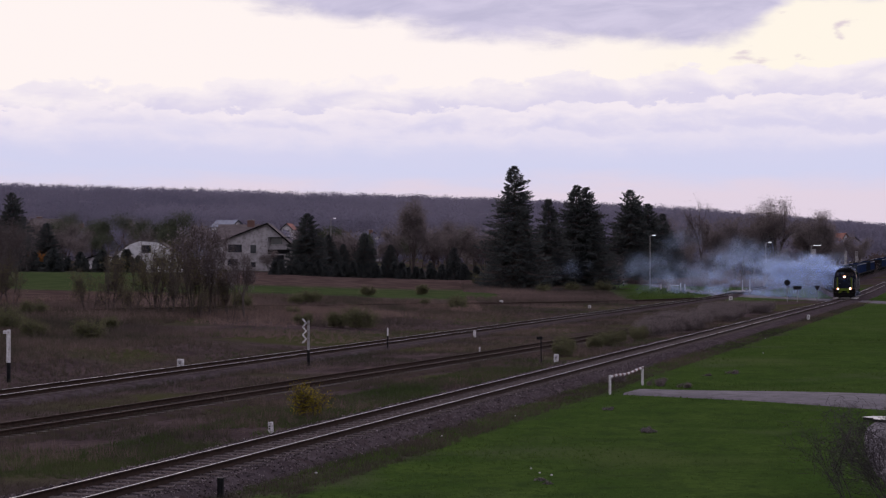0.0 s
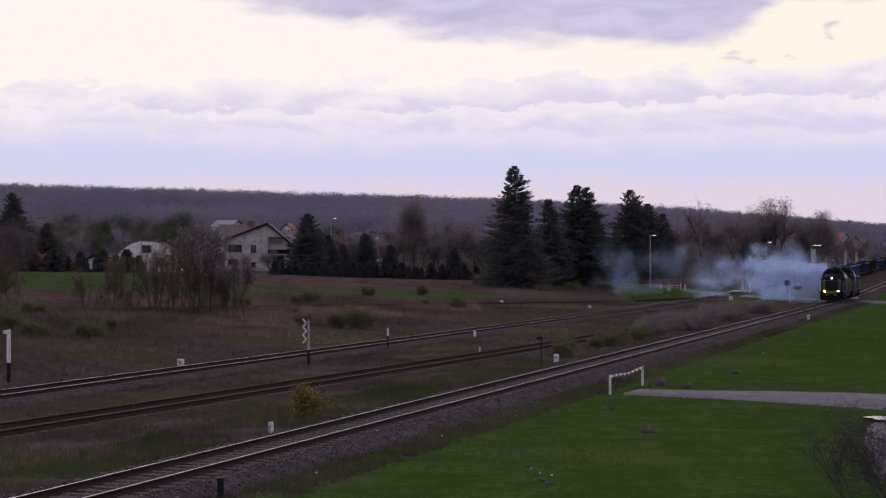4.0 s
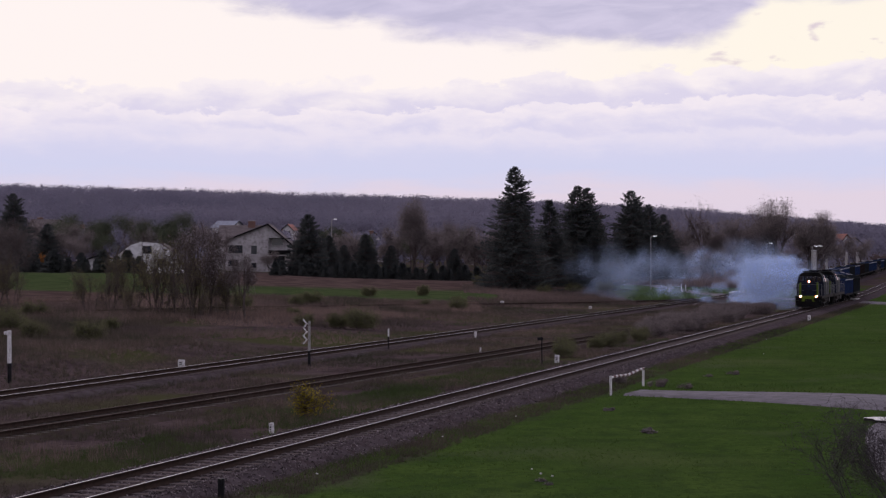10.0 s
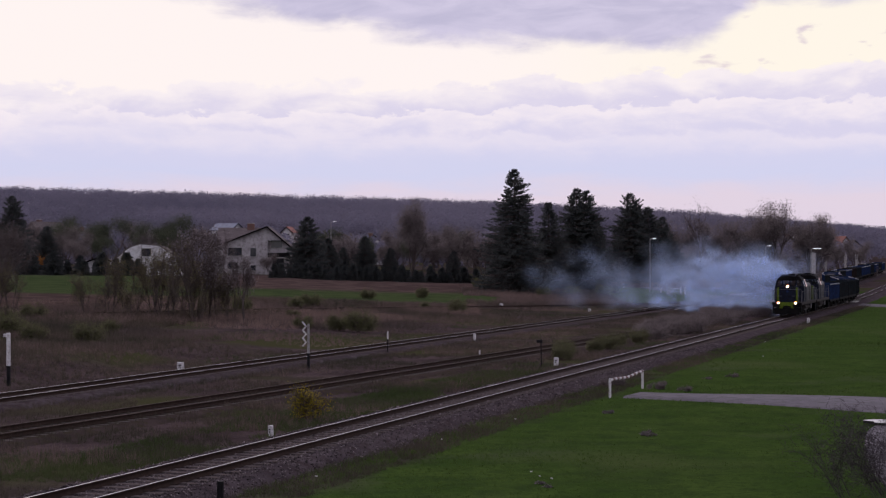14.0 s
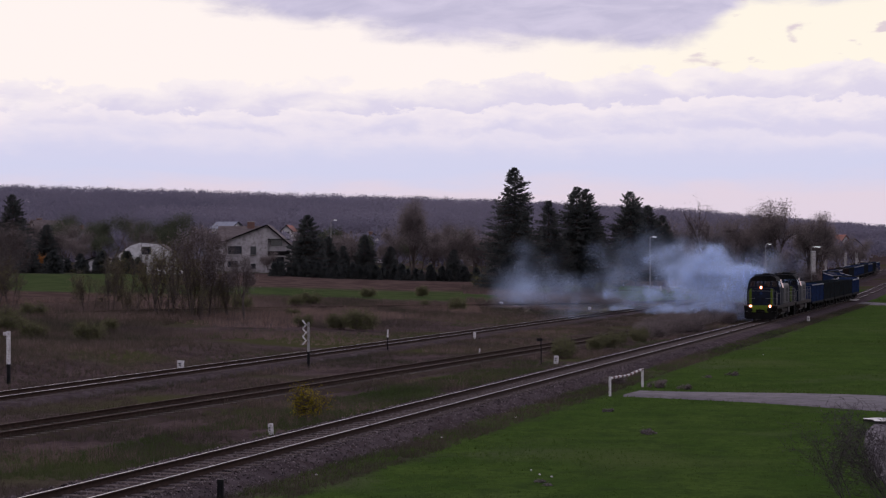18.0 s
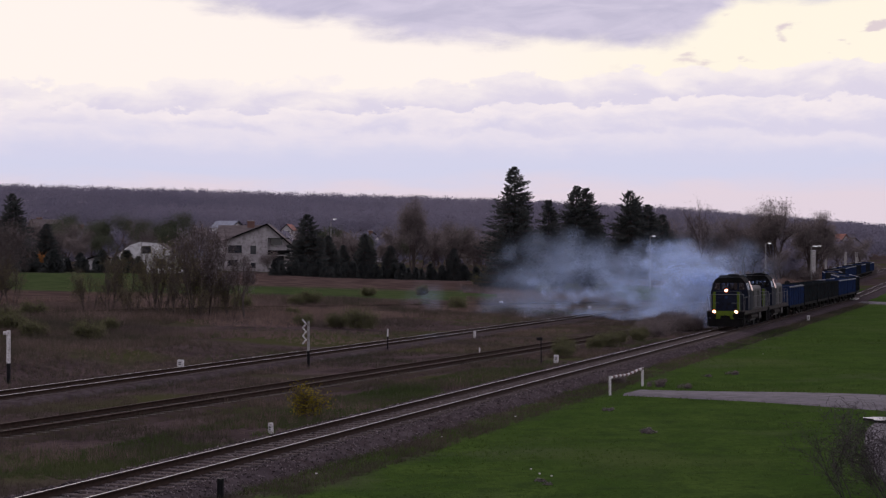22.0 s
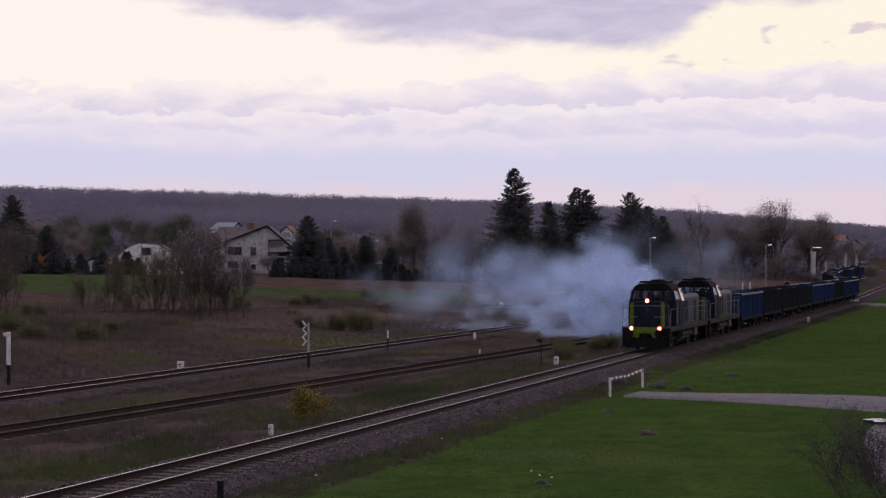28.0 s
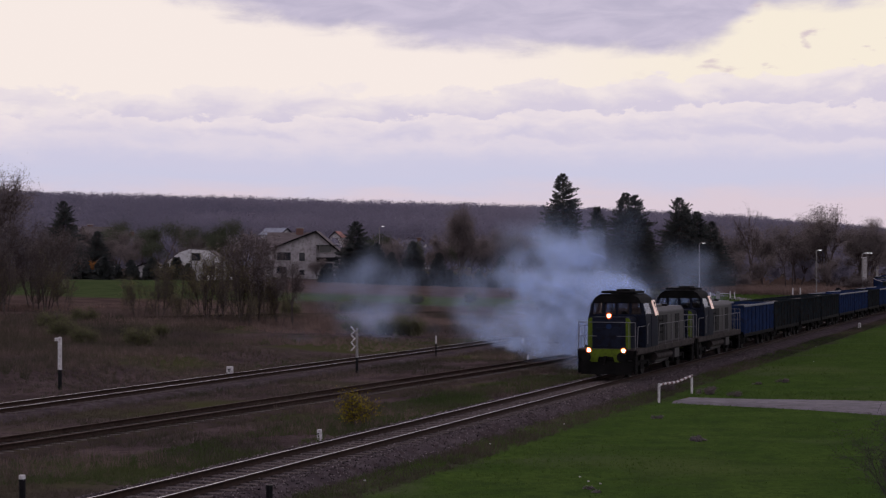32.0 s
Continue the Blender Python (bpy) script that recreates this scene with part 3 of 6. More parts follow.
def locomotive(lit):
    t = thing("diesel_locomotive", Matrix(), "navy and lime diesel shunter locomotive with " + ("three lit headlamps" if lit else "grey long bonnet, coupled second"), "locomotive", "train")
    H = 6.7
    part("underframe", box((0, 0, 1.22), (2.9, 2 * H, 0.26), 0.03), M["soot"], t)
    part("fuel_tank", box((0, 0.2, 0.78), (2.3, 3.2, 0.62), 0.1), M["loco_grey"], t)
    wheels = []
    for y in (-4.1, 4.1):
        wheels += bogie(t, y, 1.3)[1]
    for e in (-1, 1):
        y = e * (H + 0.04)
        part("buffer_beam", box((0, y, 1.13), (2.75, 0.1, 0.46), 0.02), M["soot"], t)
        part("beam_panel", prism([(-0.98, 1.43), (0.98, 1.43), (0.98, 0.98), (0.72, 0.80), (0.42, 0.80), (0.36, 1.06), (-0.36, 1.06), (-0.42, 0.80), (-0.72, 0.80), (-0.98, 0.98)], y + e * 0.055 - 0.02, y + e * 0.055 + 0.02), M["lime"], t, "lime beam panel with a notch for the coupler")
        part("plough", prism([(-1.25, 0.2), (1.25, 0.2), (1.35, 0.85), (-1.35, 0.85)], y - 0.03, y + 0.03), M["soot"], t)
        for s in (-1, 1):
            for k in range(3):
                part("step", box((s * 1.32, e * (H - 0.2), 0.42 + 0.3 * k), (0.3, 0.42, 0.035), 0.01), M["soot"], t)
            part("step", box((s * 1.38, e * (H - 0.25), 0.75), (0.1, 0.5, 1.0), 0.02), M["soot"], t)
        buffers(t, y + e * 0.05, e)
    part("walkway", box((0, 0, 1.39), (3.0, 2 * H - 0.1, 0.07), 0.015), M["sill_brown"], t)
    for s in (-1, 1):
        part("sill", box((s * 1.47, 0, 1.28), (0.06, 2 * H - 0.3, 0.24), 0.015), M["sill_brown"], t)
        part("air_tank", rod(bmesh.new(), (s * 1.12, -1.6, 0.82), (s * 1.12, 1.9, 0.82), 0.2, 0.2, 12), M["sill_brown"], t)
        part("battery_box", box((s * 1.2, 2.6, 0.85), (0.4, 1.1, 0.5), 0.03), M["loco_grey"], t)
    # short bonnet at the -y end
    part("short_bonnet", prism([(-1.03, 1.42), (1.03, 1.42), (1.03, 2.78), (0.9, 2.95), (-0.9, 2.95), (-1.03, 2.78)], -6.25, -4.6, 0.03), M["navy"], t, "navy short bonnet")
    for s in (-1, 1):
        part("bonnet_stripe", prism([(s * 0.84, 1.42), (s * 1.06, 1.42), (s * 1.06, 2.80), (s * 0.97, 2.92), (s * 0.84, 2.92)], -6.272, -6.20), M["lime"], t, "lime corner stripe")
    part("front_grille", box((0, -6.262, 2.0), (1.3, 0.03, 0.9), 0.012), M["navy"], t)
    part("emblem", rod(bmesh.new(), (0, -6.28, 2.5), (0, -6.30, 2.5), 0.13, 0.13, 16), M["wagon_blue"], t)
    # cab: solid below the sills, posts and panes above, roof on top
    lower = [(-1.48, 1.42), (1.48, 1.42), (1.48, 2.75), (1.44, 3.06), (-1.44, 3.06), (-1.48, 2.75)]
    body = part("cab", prism(lower, -4.75, -2.2, 0.02), M["navy"], t, "navy cab with sloped shoulders")
    part("cab_roof", prism([(-1.26, 3.60), (1.26, 3.60), (1.10, 3.88), (0.82, 4.05), (-0.82, 4.05), (-1.10, 3.88)], -4.82, -2.12, 0.02), M["soot"], t)
    for y, e in ((-4.70, -1), (-2.25, 1)):
        for x, w in ((-1.33, 0.16), (-0.68, 0.13), (0.0, 0.12), (0.68, 0.13), (1.33, 0.16)):
            lean = 0 if abs(x) < 1 else math.copysign(0.10, x)
            post = bmesh.new()
            rod(post, (x, y, 3.04), (x - lean, y, 3.62), w * 0.6, w * 0.6, 4)
            part("window_post", post, M["navy"], body)
        for x, w in ((-1.0, 0.5), (-0.34, 0.54), (0.34, 0.54), (1.0, 0.5)):
            part("cab_window", box((x, y + e * 0.01, 3.33), (w, 0.012, 0.54)), M["glass"], body)
    for s in (-1, 1):
        tilt = Matrix.Rotation(radians(-s * 17), 4, "Y")
        part("side_window", box((s * 1.365, -3.95, 3.33), (0.02, 1.3, 0.54), 0.0, tilt), M["glass"], body)
        part("side_panel", box((s * 1.36, -3.12, 3.33), (0.06, 0.4, 0.60), 0.0, tilt), M["navy"], body)
        part("door", box((s * 1.487, -3.3, 2.2), (0.02, 0.62, 1.5), 0.005), M["navy"], body)
        # glazed quarter panel that mirrors the sky; the sunset's peach is in its colour
        part("quarter_panel", box((s * 1.35, -2.52, 3.32), (0.06, 0.46, 0.80), 0.01, tilt), M["dusk_tinted_mirror"], t, "pale glazed panel with the dusk reflection in its tint")
    for s in (-1, 1):
        tilt = Matrix.Rotation(radians(-s * 17), 4, "Y")
        part("quarter_panel", box((s * 1.35, -2.14, 3.32), (0.06, 0.20, 0.80), 0.01, tilt), M["dusk_tinted_mirror"], t, "pale glazed panel with the dusk reflection in its tint")
        part("air_intake", box((s * 1.16, -1.82, 2.25), (0.34, 0.36, 1.62), 0.03), M["plaster"], t, "pale grey duct behind the cab")
        part("grab_rail", pipe([(s * 1.52, -4.55, 1.6), (s * 1.52, -4.55, 2.5), (s * 1.52, -4.2, 2.62)], 0.02), M["hand_steel"], t)
    part("driver_desk", box((0.0, -4.3, 2.98), (2.4, 0.5, 0.3), 0.05), M["soot"], t)
    part("driver_seat", box((0.55, -3.4, 3.05), (0.5, 0.16, 0.6), 0.05), M["soot"], t)
    ac = box((0, -3.5, 4.14), (1.75, 1.9, 0.12), 0.03)
    block(ac, (0.15, -3.5, 4.24), (0.7, 1.1, 0.1), 0.03)
    part("air_conditioner", ac, M["soot"], t)
    # long bonnet
    part("long_bonnet", prism([(-0.98, 1.42), (0.98, 1.42), (0.98, 3.05), (0.82, 3.28), (-0.82, 3.28), (-0.98, 3.05)], -2.0, 6.2, 0.03), M["loco_grey"], t, "grey long bonnet")
    for s in (-1, 1):
        for k in range(8):
            y = -1.5 + k * 0.98
            dark = k in (2, 3, 6)
            part("bonnet_door", box((s * 0.992, y, 2.2), (0.03, 0.88, 1.35), 0.01), M["dark_paint"] if dark else M["loco_grey"], t)
        for k in range(3):
            part("louvre", box((s * 1.012, 0.46, 2.0 + 0.3 * k), (0.03, 0.7, 0.1), 0.01), M["soot"], t)
    part("exhaust_stack", rod(bmesh.new(), (0.0, -1.2, 3.2), (0.0, -1.2, 3.75), 0.2, 0.18, 12), M["soot"], t)
    part("roof_fan", rod(bmesh.new(), (0, 3.8, 3.2), (0, 3.8, 3.4), 0.62, 0.6, 20), M["soot"], t)
    part("roof_box", box((0, 1.4, 3.34), (1.2, 2.2, 0.16), 0.03), M["loco_grey"], t)
    # rails
    for e in (-1, 1):
        y = e * (H - 0.02)
        part("end_handrail", pipe([(-1.42, y, 1.42), (-1.42, y, 2.72), (1.42, y, 2.72), (1.42, y, 1.42)], 0.016), M["hand_steel"], t)
        part("mid_handrail", pipe([(-1.42, y, 2.05), (-0.5, y, 2.05)], 0.013), M["hand_steel"], t)
        part("mid_handrail", pipe([(1.42, y, 2.05), (0.5, y, 2.05)], 0.013), M["hand_steel"], t)
        for x in (-1.42, -1.1, 1.1, 1.42):
            part("handrail_post", pipe([(x, y, 1.42), (x, y, 2.72)], 0.013), M["hand_steel"], t)
    for s in (-1, 1):
        part("side_handrail", pipe([(s * 1.47, -6.5, 1.5), (s * 1.47, -6.3, 2.5), (s * 1.47, -4.9, 2.5)], 0.016), M["hand_steel"], t)
        part("side_handrail", pipe([(s * 1.47, -2.0, 1.5), (s * 1.47, -1.8, 2.5), (s * 1.47, 6.3, 2.5), (s * 1.47, 6.5, 1.5)], 0.015), M["hand_steel"], t)
        for k in range(5):
            part("handrail_post", pipe([(s * 1.47, -0.4 + 1.5 * k, 1.42), (s * 1.47, -0.4 + 1.5 * k, 2.5)], 0.013), M["hand_steel"], t)
    for x, z in ((-0.86, 1.36), (0.86, 1.36), (0.0, 3.02)):
        yl = -6.80 if z < 2 else -6.26
        lamp = part("headlamp", rod(bmesh.new(), (x, yl + 0.2, z), (x, yl, z), 0.15, 0.16, 16), M["soot"], t)
        part("lens", rod(bmesh.new(), (x, yl - 0.02, z), (x, yl - 0.04, z), 0.074, 0.062, 16), M["lamp_glow"] if lit else M["glass_dark"], lamp)
        # ring added to draw the lens's orange halo; dark on the unlit engine
        part("reflector_rim", rod(bmesh.new(), (x, yl, z), (x, yl - 0.018, z), 0.145, 0.135, 16), M["halo_glow"] if lit else M["glass_dark"], lamp)
    part("wiper", pipe([(-0.3, -4.79, 3.1), (-0.2, -4.79, 3.5)], 0.012, 4), M["soot"], t)
    return t, wheels


def wagon(paint, label):
    t = thing("coal_wagon", Matrix(), label, "wagon", "train")
    Lh, top = 5.85, 2.86
    part("underframe", box((0, 0, 1.12), (2.5, 2 * Lh, 0.22), 0.02), M["soot"], t)
    wheels = []
    for y in (-4.0, 4.0):
        wheels += bogie(t, y, 0.9)[1]
    for s in (-1, 1):
        side = part("side_wall", box((s * 1.40, 0, 1.90), (0.06, 2 * Lh, 1.86), 0.01), paint, t)
        part("top_rail", box((s * 1.42, 0, top), (0.14, 2 * Lh + 0.08, 0.12), 0.02), M["rail_cap"] if paint is M["wagon_blue"] else paint, t)
        part("sole_bar", box((s * 1.41, 0, 0.96), (0.12, 2 * Lh, 0.24), 0.02), M["soot"], t)
        for k in range(9):
            y = -Lh + 0.06 + k * (2 * Lh - 0.12) / 8
            part("rib", box((s * 1.445, y, 1.92), (0.06, 0.12, 1.84), 0.015), paint, side)
        part("end_wall", box((0, s * (Lh - 0.03), 2.02), (2.76, 0.06, 1.62), 0.01), paint, t)
        for x in (-0.8, 0, 0.8):
            part("end_post", box((x, s * (Lh + 0.04), 2.02), (0.12, 0.1, 1.62), 0.015), paint, t)
        part("end_rail", box((0, s * Lh, top), (2.9, 0.12, 0.12), 0.02), paint, t)
        buffers(t, s * (Lh + 0.02), s)
    # heaped load
    v, f = [], []
    nx, ny = 9, 28
    for i in range(nx + 1):
        for j in range(ny + 1):
            x, y = -1.36 + 2.72 * i / nx, -5.7 + 11.4 * j / ny
            h = 2.52 + 0.28 * (1 - (x / 1.36) ** 2) * (0.6 + 0.4 * math.sin(j * 0.9)) + random.uniform(-0.04, 0.04)
            v.append((x, y, h))
    for i in range(nx):
        for j in range(ny):
            k = i * (ny + 1) + j
            f += [(k, k + ny + 1, k + ny + 2), (k, k + ny + 2, k + 1)]
    shared("load", link_mesh("load", v, f, M["coal"]), t)
    return t, wheels


TRAIN = []  # thing, wheelsets, way of its middle behind the leading beam, half pivot distance
lead, lead_wheels = locomotive(True)
TRAIN.append((lead, lead_wheels, 6.75, 4.1))
second, second_wheels = locomotive(False)
TRAIN.append((second, second_wheels, 6.75 + 14.24, 4.1))
kinds = {"b": wagon(M["wagon_blue"], "blue open coal wagon with a pale top rail, loaded"),
         "d": wagon(M["wagon_dark"], "dark grimy open coal wagon, loaded"),
         "r": wagon(M["wagon_brown"], "weathered brown open coal wagon, loaded")}
used = set()
for k, c in enumerate("bdddbbdbbdbrdbbdbdb"):
    w, wheels = kinds[c]
    if c in used:
        w = copy_thing(w, Matrix())
        wheels = [o for o in w.children_recursive if o.name.startswith("wheelset")]
    used.add(c)
    TRAIN.append((w, wheels, 2 * 14.24 + 0.1 + 12.5 * (k + 0.5), 4.0))


# ---- exhaust smoke ----
def smoke_material(density):
    """Thin vapour, densest in the middle of each flake and torn by noise."""
    m = bpy.data.materials.new("exhaust_smoke")
    m.use_nodes = True
    nt = m.node_tree
    nt.nodes.clear()
    L = nt.links.new
    d = nt.nodes.new("ShaderNodeBsdfDiffuse")
    d.inputs[0].default_value = (0.57, 0.71, 1.0, 1)
    tr = nt.nodes.new("ShaderNodeBsdfTranslucent")
    tr.inputs[0].default_value = (0.57, 0.71, 1.0, 1)
    clear = nt.nodes.new("ShaderNodeBsdfTransparent")
    a, b = nt.nodes.new("ShaderNodeMixShader"), nt.nodes.new("ShaderNodeMixShader")
    a.inputs[0].default_value = 0.5
    uv = nt.nodes.new("ShaderNodeUVMap")
    uv.uv_map = "flake"
    ln = nt.nodes.new("ShaderNodeVectorMath")
    ln.operation = "LENGTH"
    L(uv.outputs[0], ln.inputs[0])
    fall = nt.nodes.new("ShaderNodeMapRange")
    fall.interpolation_type = "SMOOTHERSTEP"
    fall.inputs["From Min"].default_value, fall.inputs["From Max"].default_value = 1.0, 0.0
    L(ln.outputs["Value"], fall.inputs["Value"])
    tc, info = nt.nodes.new("ShaderNodeTexCoord"), nt.nodes.new("ShaderNodeObjectInfo")
    n = nt.nodes.new("ShaderNodeTexNoise")
    n.noise_dimensions = "4D"
    n.inputs["Scale"].default_value, n.inputs["Detail"].default_value, n.inputs["Distortion"].default_value = 0.8, 3.0, 0.6
    w = nt.nodes.new("ShaderNodeMath")
    w.operation = "MULTIPLY"
    w.inputs[1].default_value = 50.0
    L(info.outputs["Random"], w.inputs[0])
    L(w.outputs[0], n.inputs["W"])
    L(tc.outputs["Object"], n.inputs["Vector"])
    torn = nt.nodes.new("ShaderNodeMapRange")
    torn.inputs["From Min"].default_value, torn.inputs["From Max"].default_value = 0.36, 0.66
    torn.inputs["To Min"].default_value, torn.inputs["To Max"].default_value = 0.6, 1.0
    L(n.outputs["Fac"], torn.inputs["Value"])
    m1, m2 = nt.nodes.new("ShaderNodeMath"), nt.nodes.new("ShaderNodeMath")
    m1.operation = m2.operation = "MULTIPLY"
    L(fall.outputs[0], m1.inputs[0])
    L(torn.outputs[0], m1.inputs[1])
    L(m1.outputs[0], m2.inputs[0])
    m2.inputs[1].default_value = density
    L(m2.outputs[0], b.inputs[0])
    o = nt.nodes.new("ShaderNodeOutputMaterial")
    L(d.outputs[0], a.inputs[1])
    L(tr.outputs[0], a.inputs[2])
    L(clear.outputs[0], b.inputs[1])
    L(a.outputs[0], b.inputs[2])
    L(b.outputs[0], o.inputs[0])
    return m


SMOKE = smoke_material(0.11)
VEIL = smoke_material(0.052)
scene.cycles.transparent_max_bounces = 128


def puff_mesh(rng, n, reach, lo, hi, material):
    """A loose wisp of soft-edged flakes of vapour, long in x; most flakes lie across y."""
    c = np.clip(rng.normal(0, 1, (n, 3)), -1.7, 1.7) * reach
    across = rng.normal(0, 0.14, (n, 3)) + (0, 1, 0)
    across /= np.linalg.norm(across, axis=1)[:, None]
    a = np.cross(across, rng.normal(0, 1, (n, 3)))
    a /= np.linalg.norm(a, axis=1)[:, None]
    b = np.cross(across, a)
    r = rng.uniform(lo, hi, (n, 1))
    v = np.stack([c + (sa * a + sb * b) * r for sa, sb in ((-1, -1), (1, -1), (1, 1), (-1, 1))], 1).reshape(-1, 3)
    k = 4 * np.arange(n)[:, None]
    me = link_mesh("smoke_wisp", v, np.concatenate([k + (0, 1, 2), k + (0, 2, 3)], 1).reshape(-1, 3), material)
    corner = np.tile(np.array([(-1, -1), (1, -1), (1, 1), (-1, -1), (1, 1), (-1, 1)], np.float32), (n, 1))
    me.uv_layers.new(name="flake").data.foreach_set("uv", corner.ravel())
    return me


WIND = Vector((-1.85, 0.7, 0.0))


WISPS, VEILS = 1300, 420


def smoke():
    """Small dense wisps that leave the stack, and broad thin veils that roll up behind the train."""
    rng = np.random.default_rng(4)
    small = [puff_mesh(rng, 20, (0.55 * (1.0, 1.6)[k % 2], 0.30, 0.28), 0.42, 0.85, SMOKE) for k in range(8)]
    broad = [puff_mesh(rng, 9, (1.5, 0.35, 0.7), 1.1, 2.3, VEIL) for k in range(8)]
    out = []
    for k in range(WISPS + VEILS):
        veil = k >= WISPS
        born = -15 + 47 * ((k - WISPS) / VEILS if veil else k / WISPS) + rng.uniform(-0.02, 0.02)
        if not veil:
            born += 0.16 * math.sin(born * 2 * math.pi / 1.3)
        ob = new("smoke_veil" if veil else "smoke_puff", (broad if veil else small)[k % 8])
        tagged(ob, "thin bluish veil of drifting diesel smoke" if veil else "bluish white wisp of drifting diesel exhaust smoke", "smoke", "exhaust plume", "stuff")
        out.append((ob, born, rng.normal(0, 1, 3), rng.uniform(0, 1), rng.normal(0, 1, 3), veil))
    return out


PUFFS = smoke()


# ---- plants ----
def tri_cloud(c, r, rng, up=0.0):
    """Small triangles of size r with random facing at the points c."""
    n = len(c)
    a = rng.normal(0, 1, (n, 3))
    a[:, 2] *= 1 - up
    a /= np.linalg.norm(a, axis=1)[:, None]
    b = np.cross(a, rng.normal(0, 1, (n, 3)))
    b /= np.linalg.norm(b, axis=1)[:, None]
    r = np.asarray(r).reshape(-1, 1)
    return np.stack([c + a * r, c - a * 0.6 * r + b * 0.7 * r, c - a * 0.6 * r - b * 0.7 * r], 1).reshape(-1, 3)


def tubes(segs, n=4):
    """Tapered tubes from rows of (start, end, radius, end radius)."""
    a, b = np.array([s[0] for s in segs], float), np.array([s[1] for s in segs], float)
    ra, rb = np.array([s[2] for s in segs], float), np.array([s[3] for s in segs], float)
    d = b - a
    d /= np.linalg.norm(d, axis=1)[:, None] + 1e-9
    ref = np.where(abs(d[:, 2:]) > 0.9, [[1.0, 0, 0]], [[0, 0, 1.0]])
    u = np.cross(d, ref)
    u /= np.linalg.norm(u, axis=1)[:, None]
    w = np.cross(d, u)
    vs, fs = [], []
    m = len(segs)
    for k in range(n):
        c, s = math.cos(2 * math.pi * k / n), math.sin(2 * math.pi * k / n)
        vs.append(a + (u * c + w * s) * ra[:, None])
    for k in range(n):
        c, s = math.cos(2 * math.pi * k / n), math.sin(2 * math.pi * k / n)
        vs.append(b + (u * c + w * s) * rb[:, None])
    i = np.arange(m)
    for k in range(n):
        k2 = (k + 1) % n
        p, q, r, s = k * m + i, k2 * m + i, (n + k2) * m + i, (n + k) * m + i
        fs += [np.stack([p, q, r], 1), np.stack([p, r, s], 1)]
    return np.concatenate(vs), np.concatenate(fs)


def spruce_meshes(h, r, seed, full=1.0, taper=0.7):
    """A conifer of drooping boughs with flat sprays of needles and upturned tips."""
    rng = np.random.default_rng(seed)
    segs = [((0, 0, 0), (0, 0, h * 0.5), 0.022 * h, 0.014 * h), ((0, 0, h * 0.5), (0, 0, h), 0.014 * h, 0.002 * h)]
    pts, ways, size = [], [], []
    z = 0.02 * h
    while z < h * 0.99:
        f = 1 - z / h
        for k in range(12 if f > 0.2 else 8):
            a = rng.uniform(0, 2 * math.pi)
            L = r * f ** taper * rng.uniform(0.55, 1.05) * (1 + 0.16 * math.sin(3 * a + seed + 9 * f)) + 0.12
            if rng.uniform() < 0.10:
                L *= 1.25
            out, perp = np.array([math.cos(a), math.sin(a), 0.0]), np.array([-math.sin(a), math.cos(a), 0.0])
            droop = (-0.34 + 0.75 * max(0.0, 0.35 - f) / 0.35) * L
            lift = 0.20 * L

            def at(t):
                t = np.atleast_1d(t)[:, None]
                return out * L * t + np.array([0, 0, 1.0]) * (z + droop * t + lift * t ** 3)

            mid, tip = at(0.55)[0], at(1.0)[0]
            segs.append(((0, 0, z), tuple(mid), 0.012 * L + 0.01, 0.008 * L + 0.006))
            segs.append((tuple(mid), tuple(tip), 0.008 * L + 0.006, 0.005))
            m = int((7 + 15 * L) * full)
            t = rng.uniform(0.15, 1.0, m) ** 0.75
            side = rng.uniform(-1, 1, m) * (0.30 * L * (1.03 - t) ** 0.7 + 0.07)
            c = at(t) + perp * side[:, None]
            c[:, 2] -= 0.35 * np.abs(side) + np.abs(rng.normal(0, 0.10, m))
            u = out * 0.7 + perp * np.sign(side)[:, None] * rng.uniform(0, 0.9, (m, 1)) + np.stack([0 * t, 0 * t, rng.normal(0.05, 0.35, m)], 1)
            pts.append(c)
            ways.append(u)
            size.append(rng.uniform(0.18, 0.42, m) * (0.7 + 0.3 * min(1, h / 15)))
        z += rng.uniform(0.22, 0.36) * (h / 18) ** 0.4
    v, f = tubes(segs)
    c, u, n = np.concatenate(pts), np.concatenate(ways), np.concatenate(size)[:, None]
    u /= np.linalg.norm(u, axis=1)[:, None]
    w = np.cross(u, rng.normal(0, 1, c.shape))
    w /= np.linalg.norm(w, axis=1)[:, None] + 1e-9
    crown = np.stack([c - u * 0.35 * n + w * 0.24 * n, c - u * 0.35 * n - w * 0.24 * n, c + u * 0.75 * n], 1).reshape(-1, 3)
    return link_mesh("trunk", v, f, M["bark"]), link_mesh("crown", crown, np.arange(len(crown)).reshape(-1, 3), M["needles"])


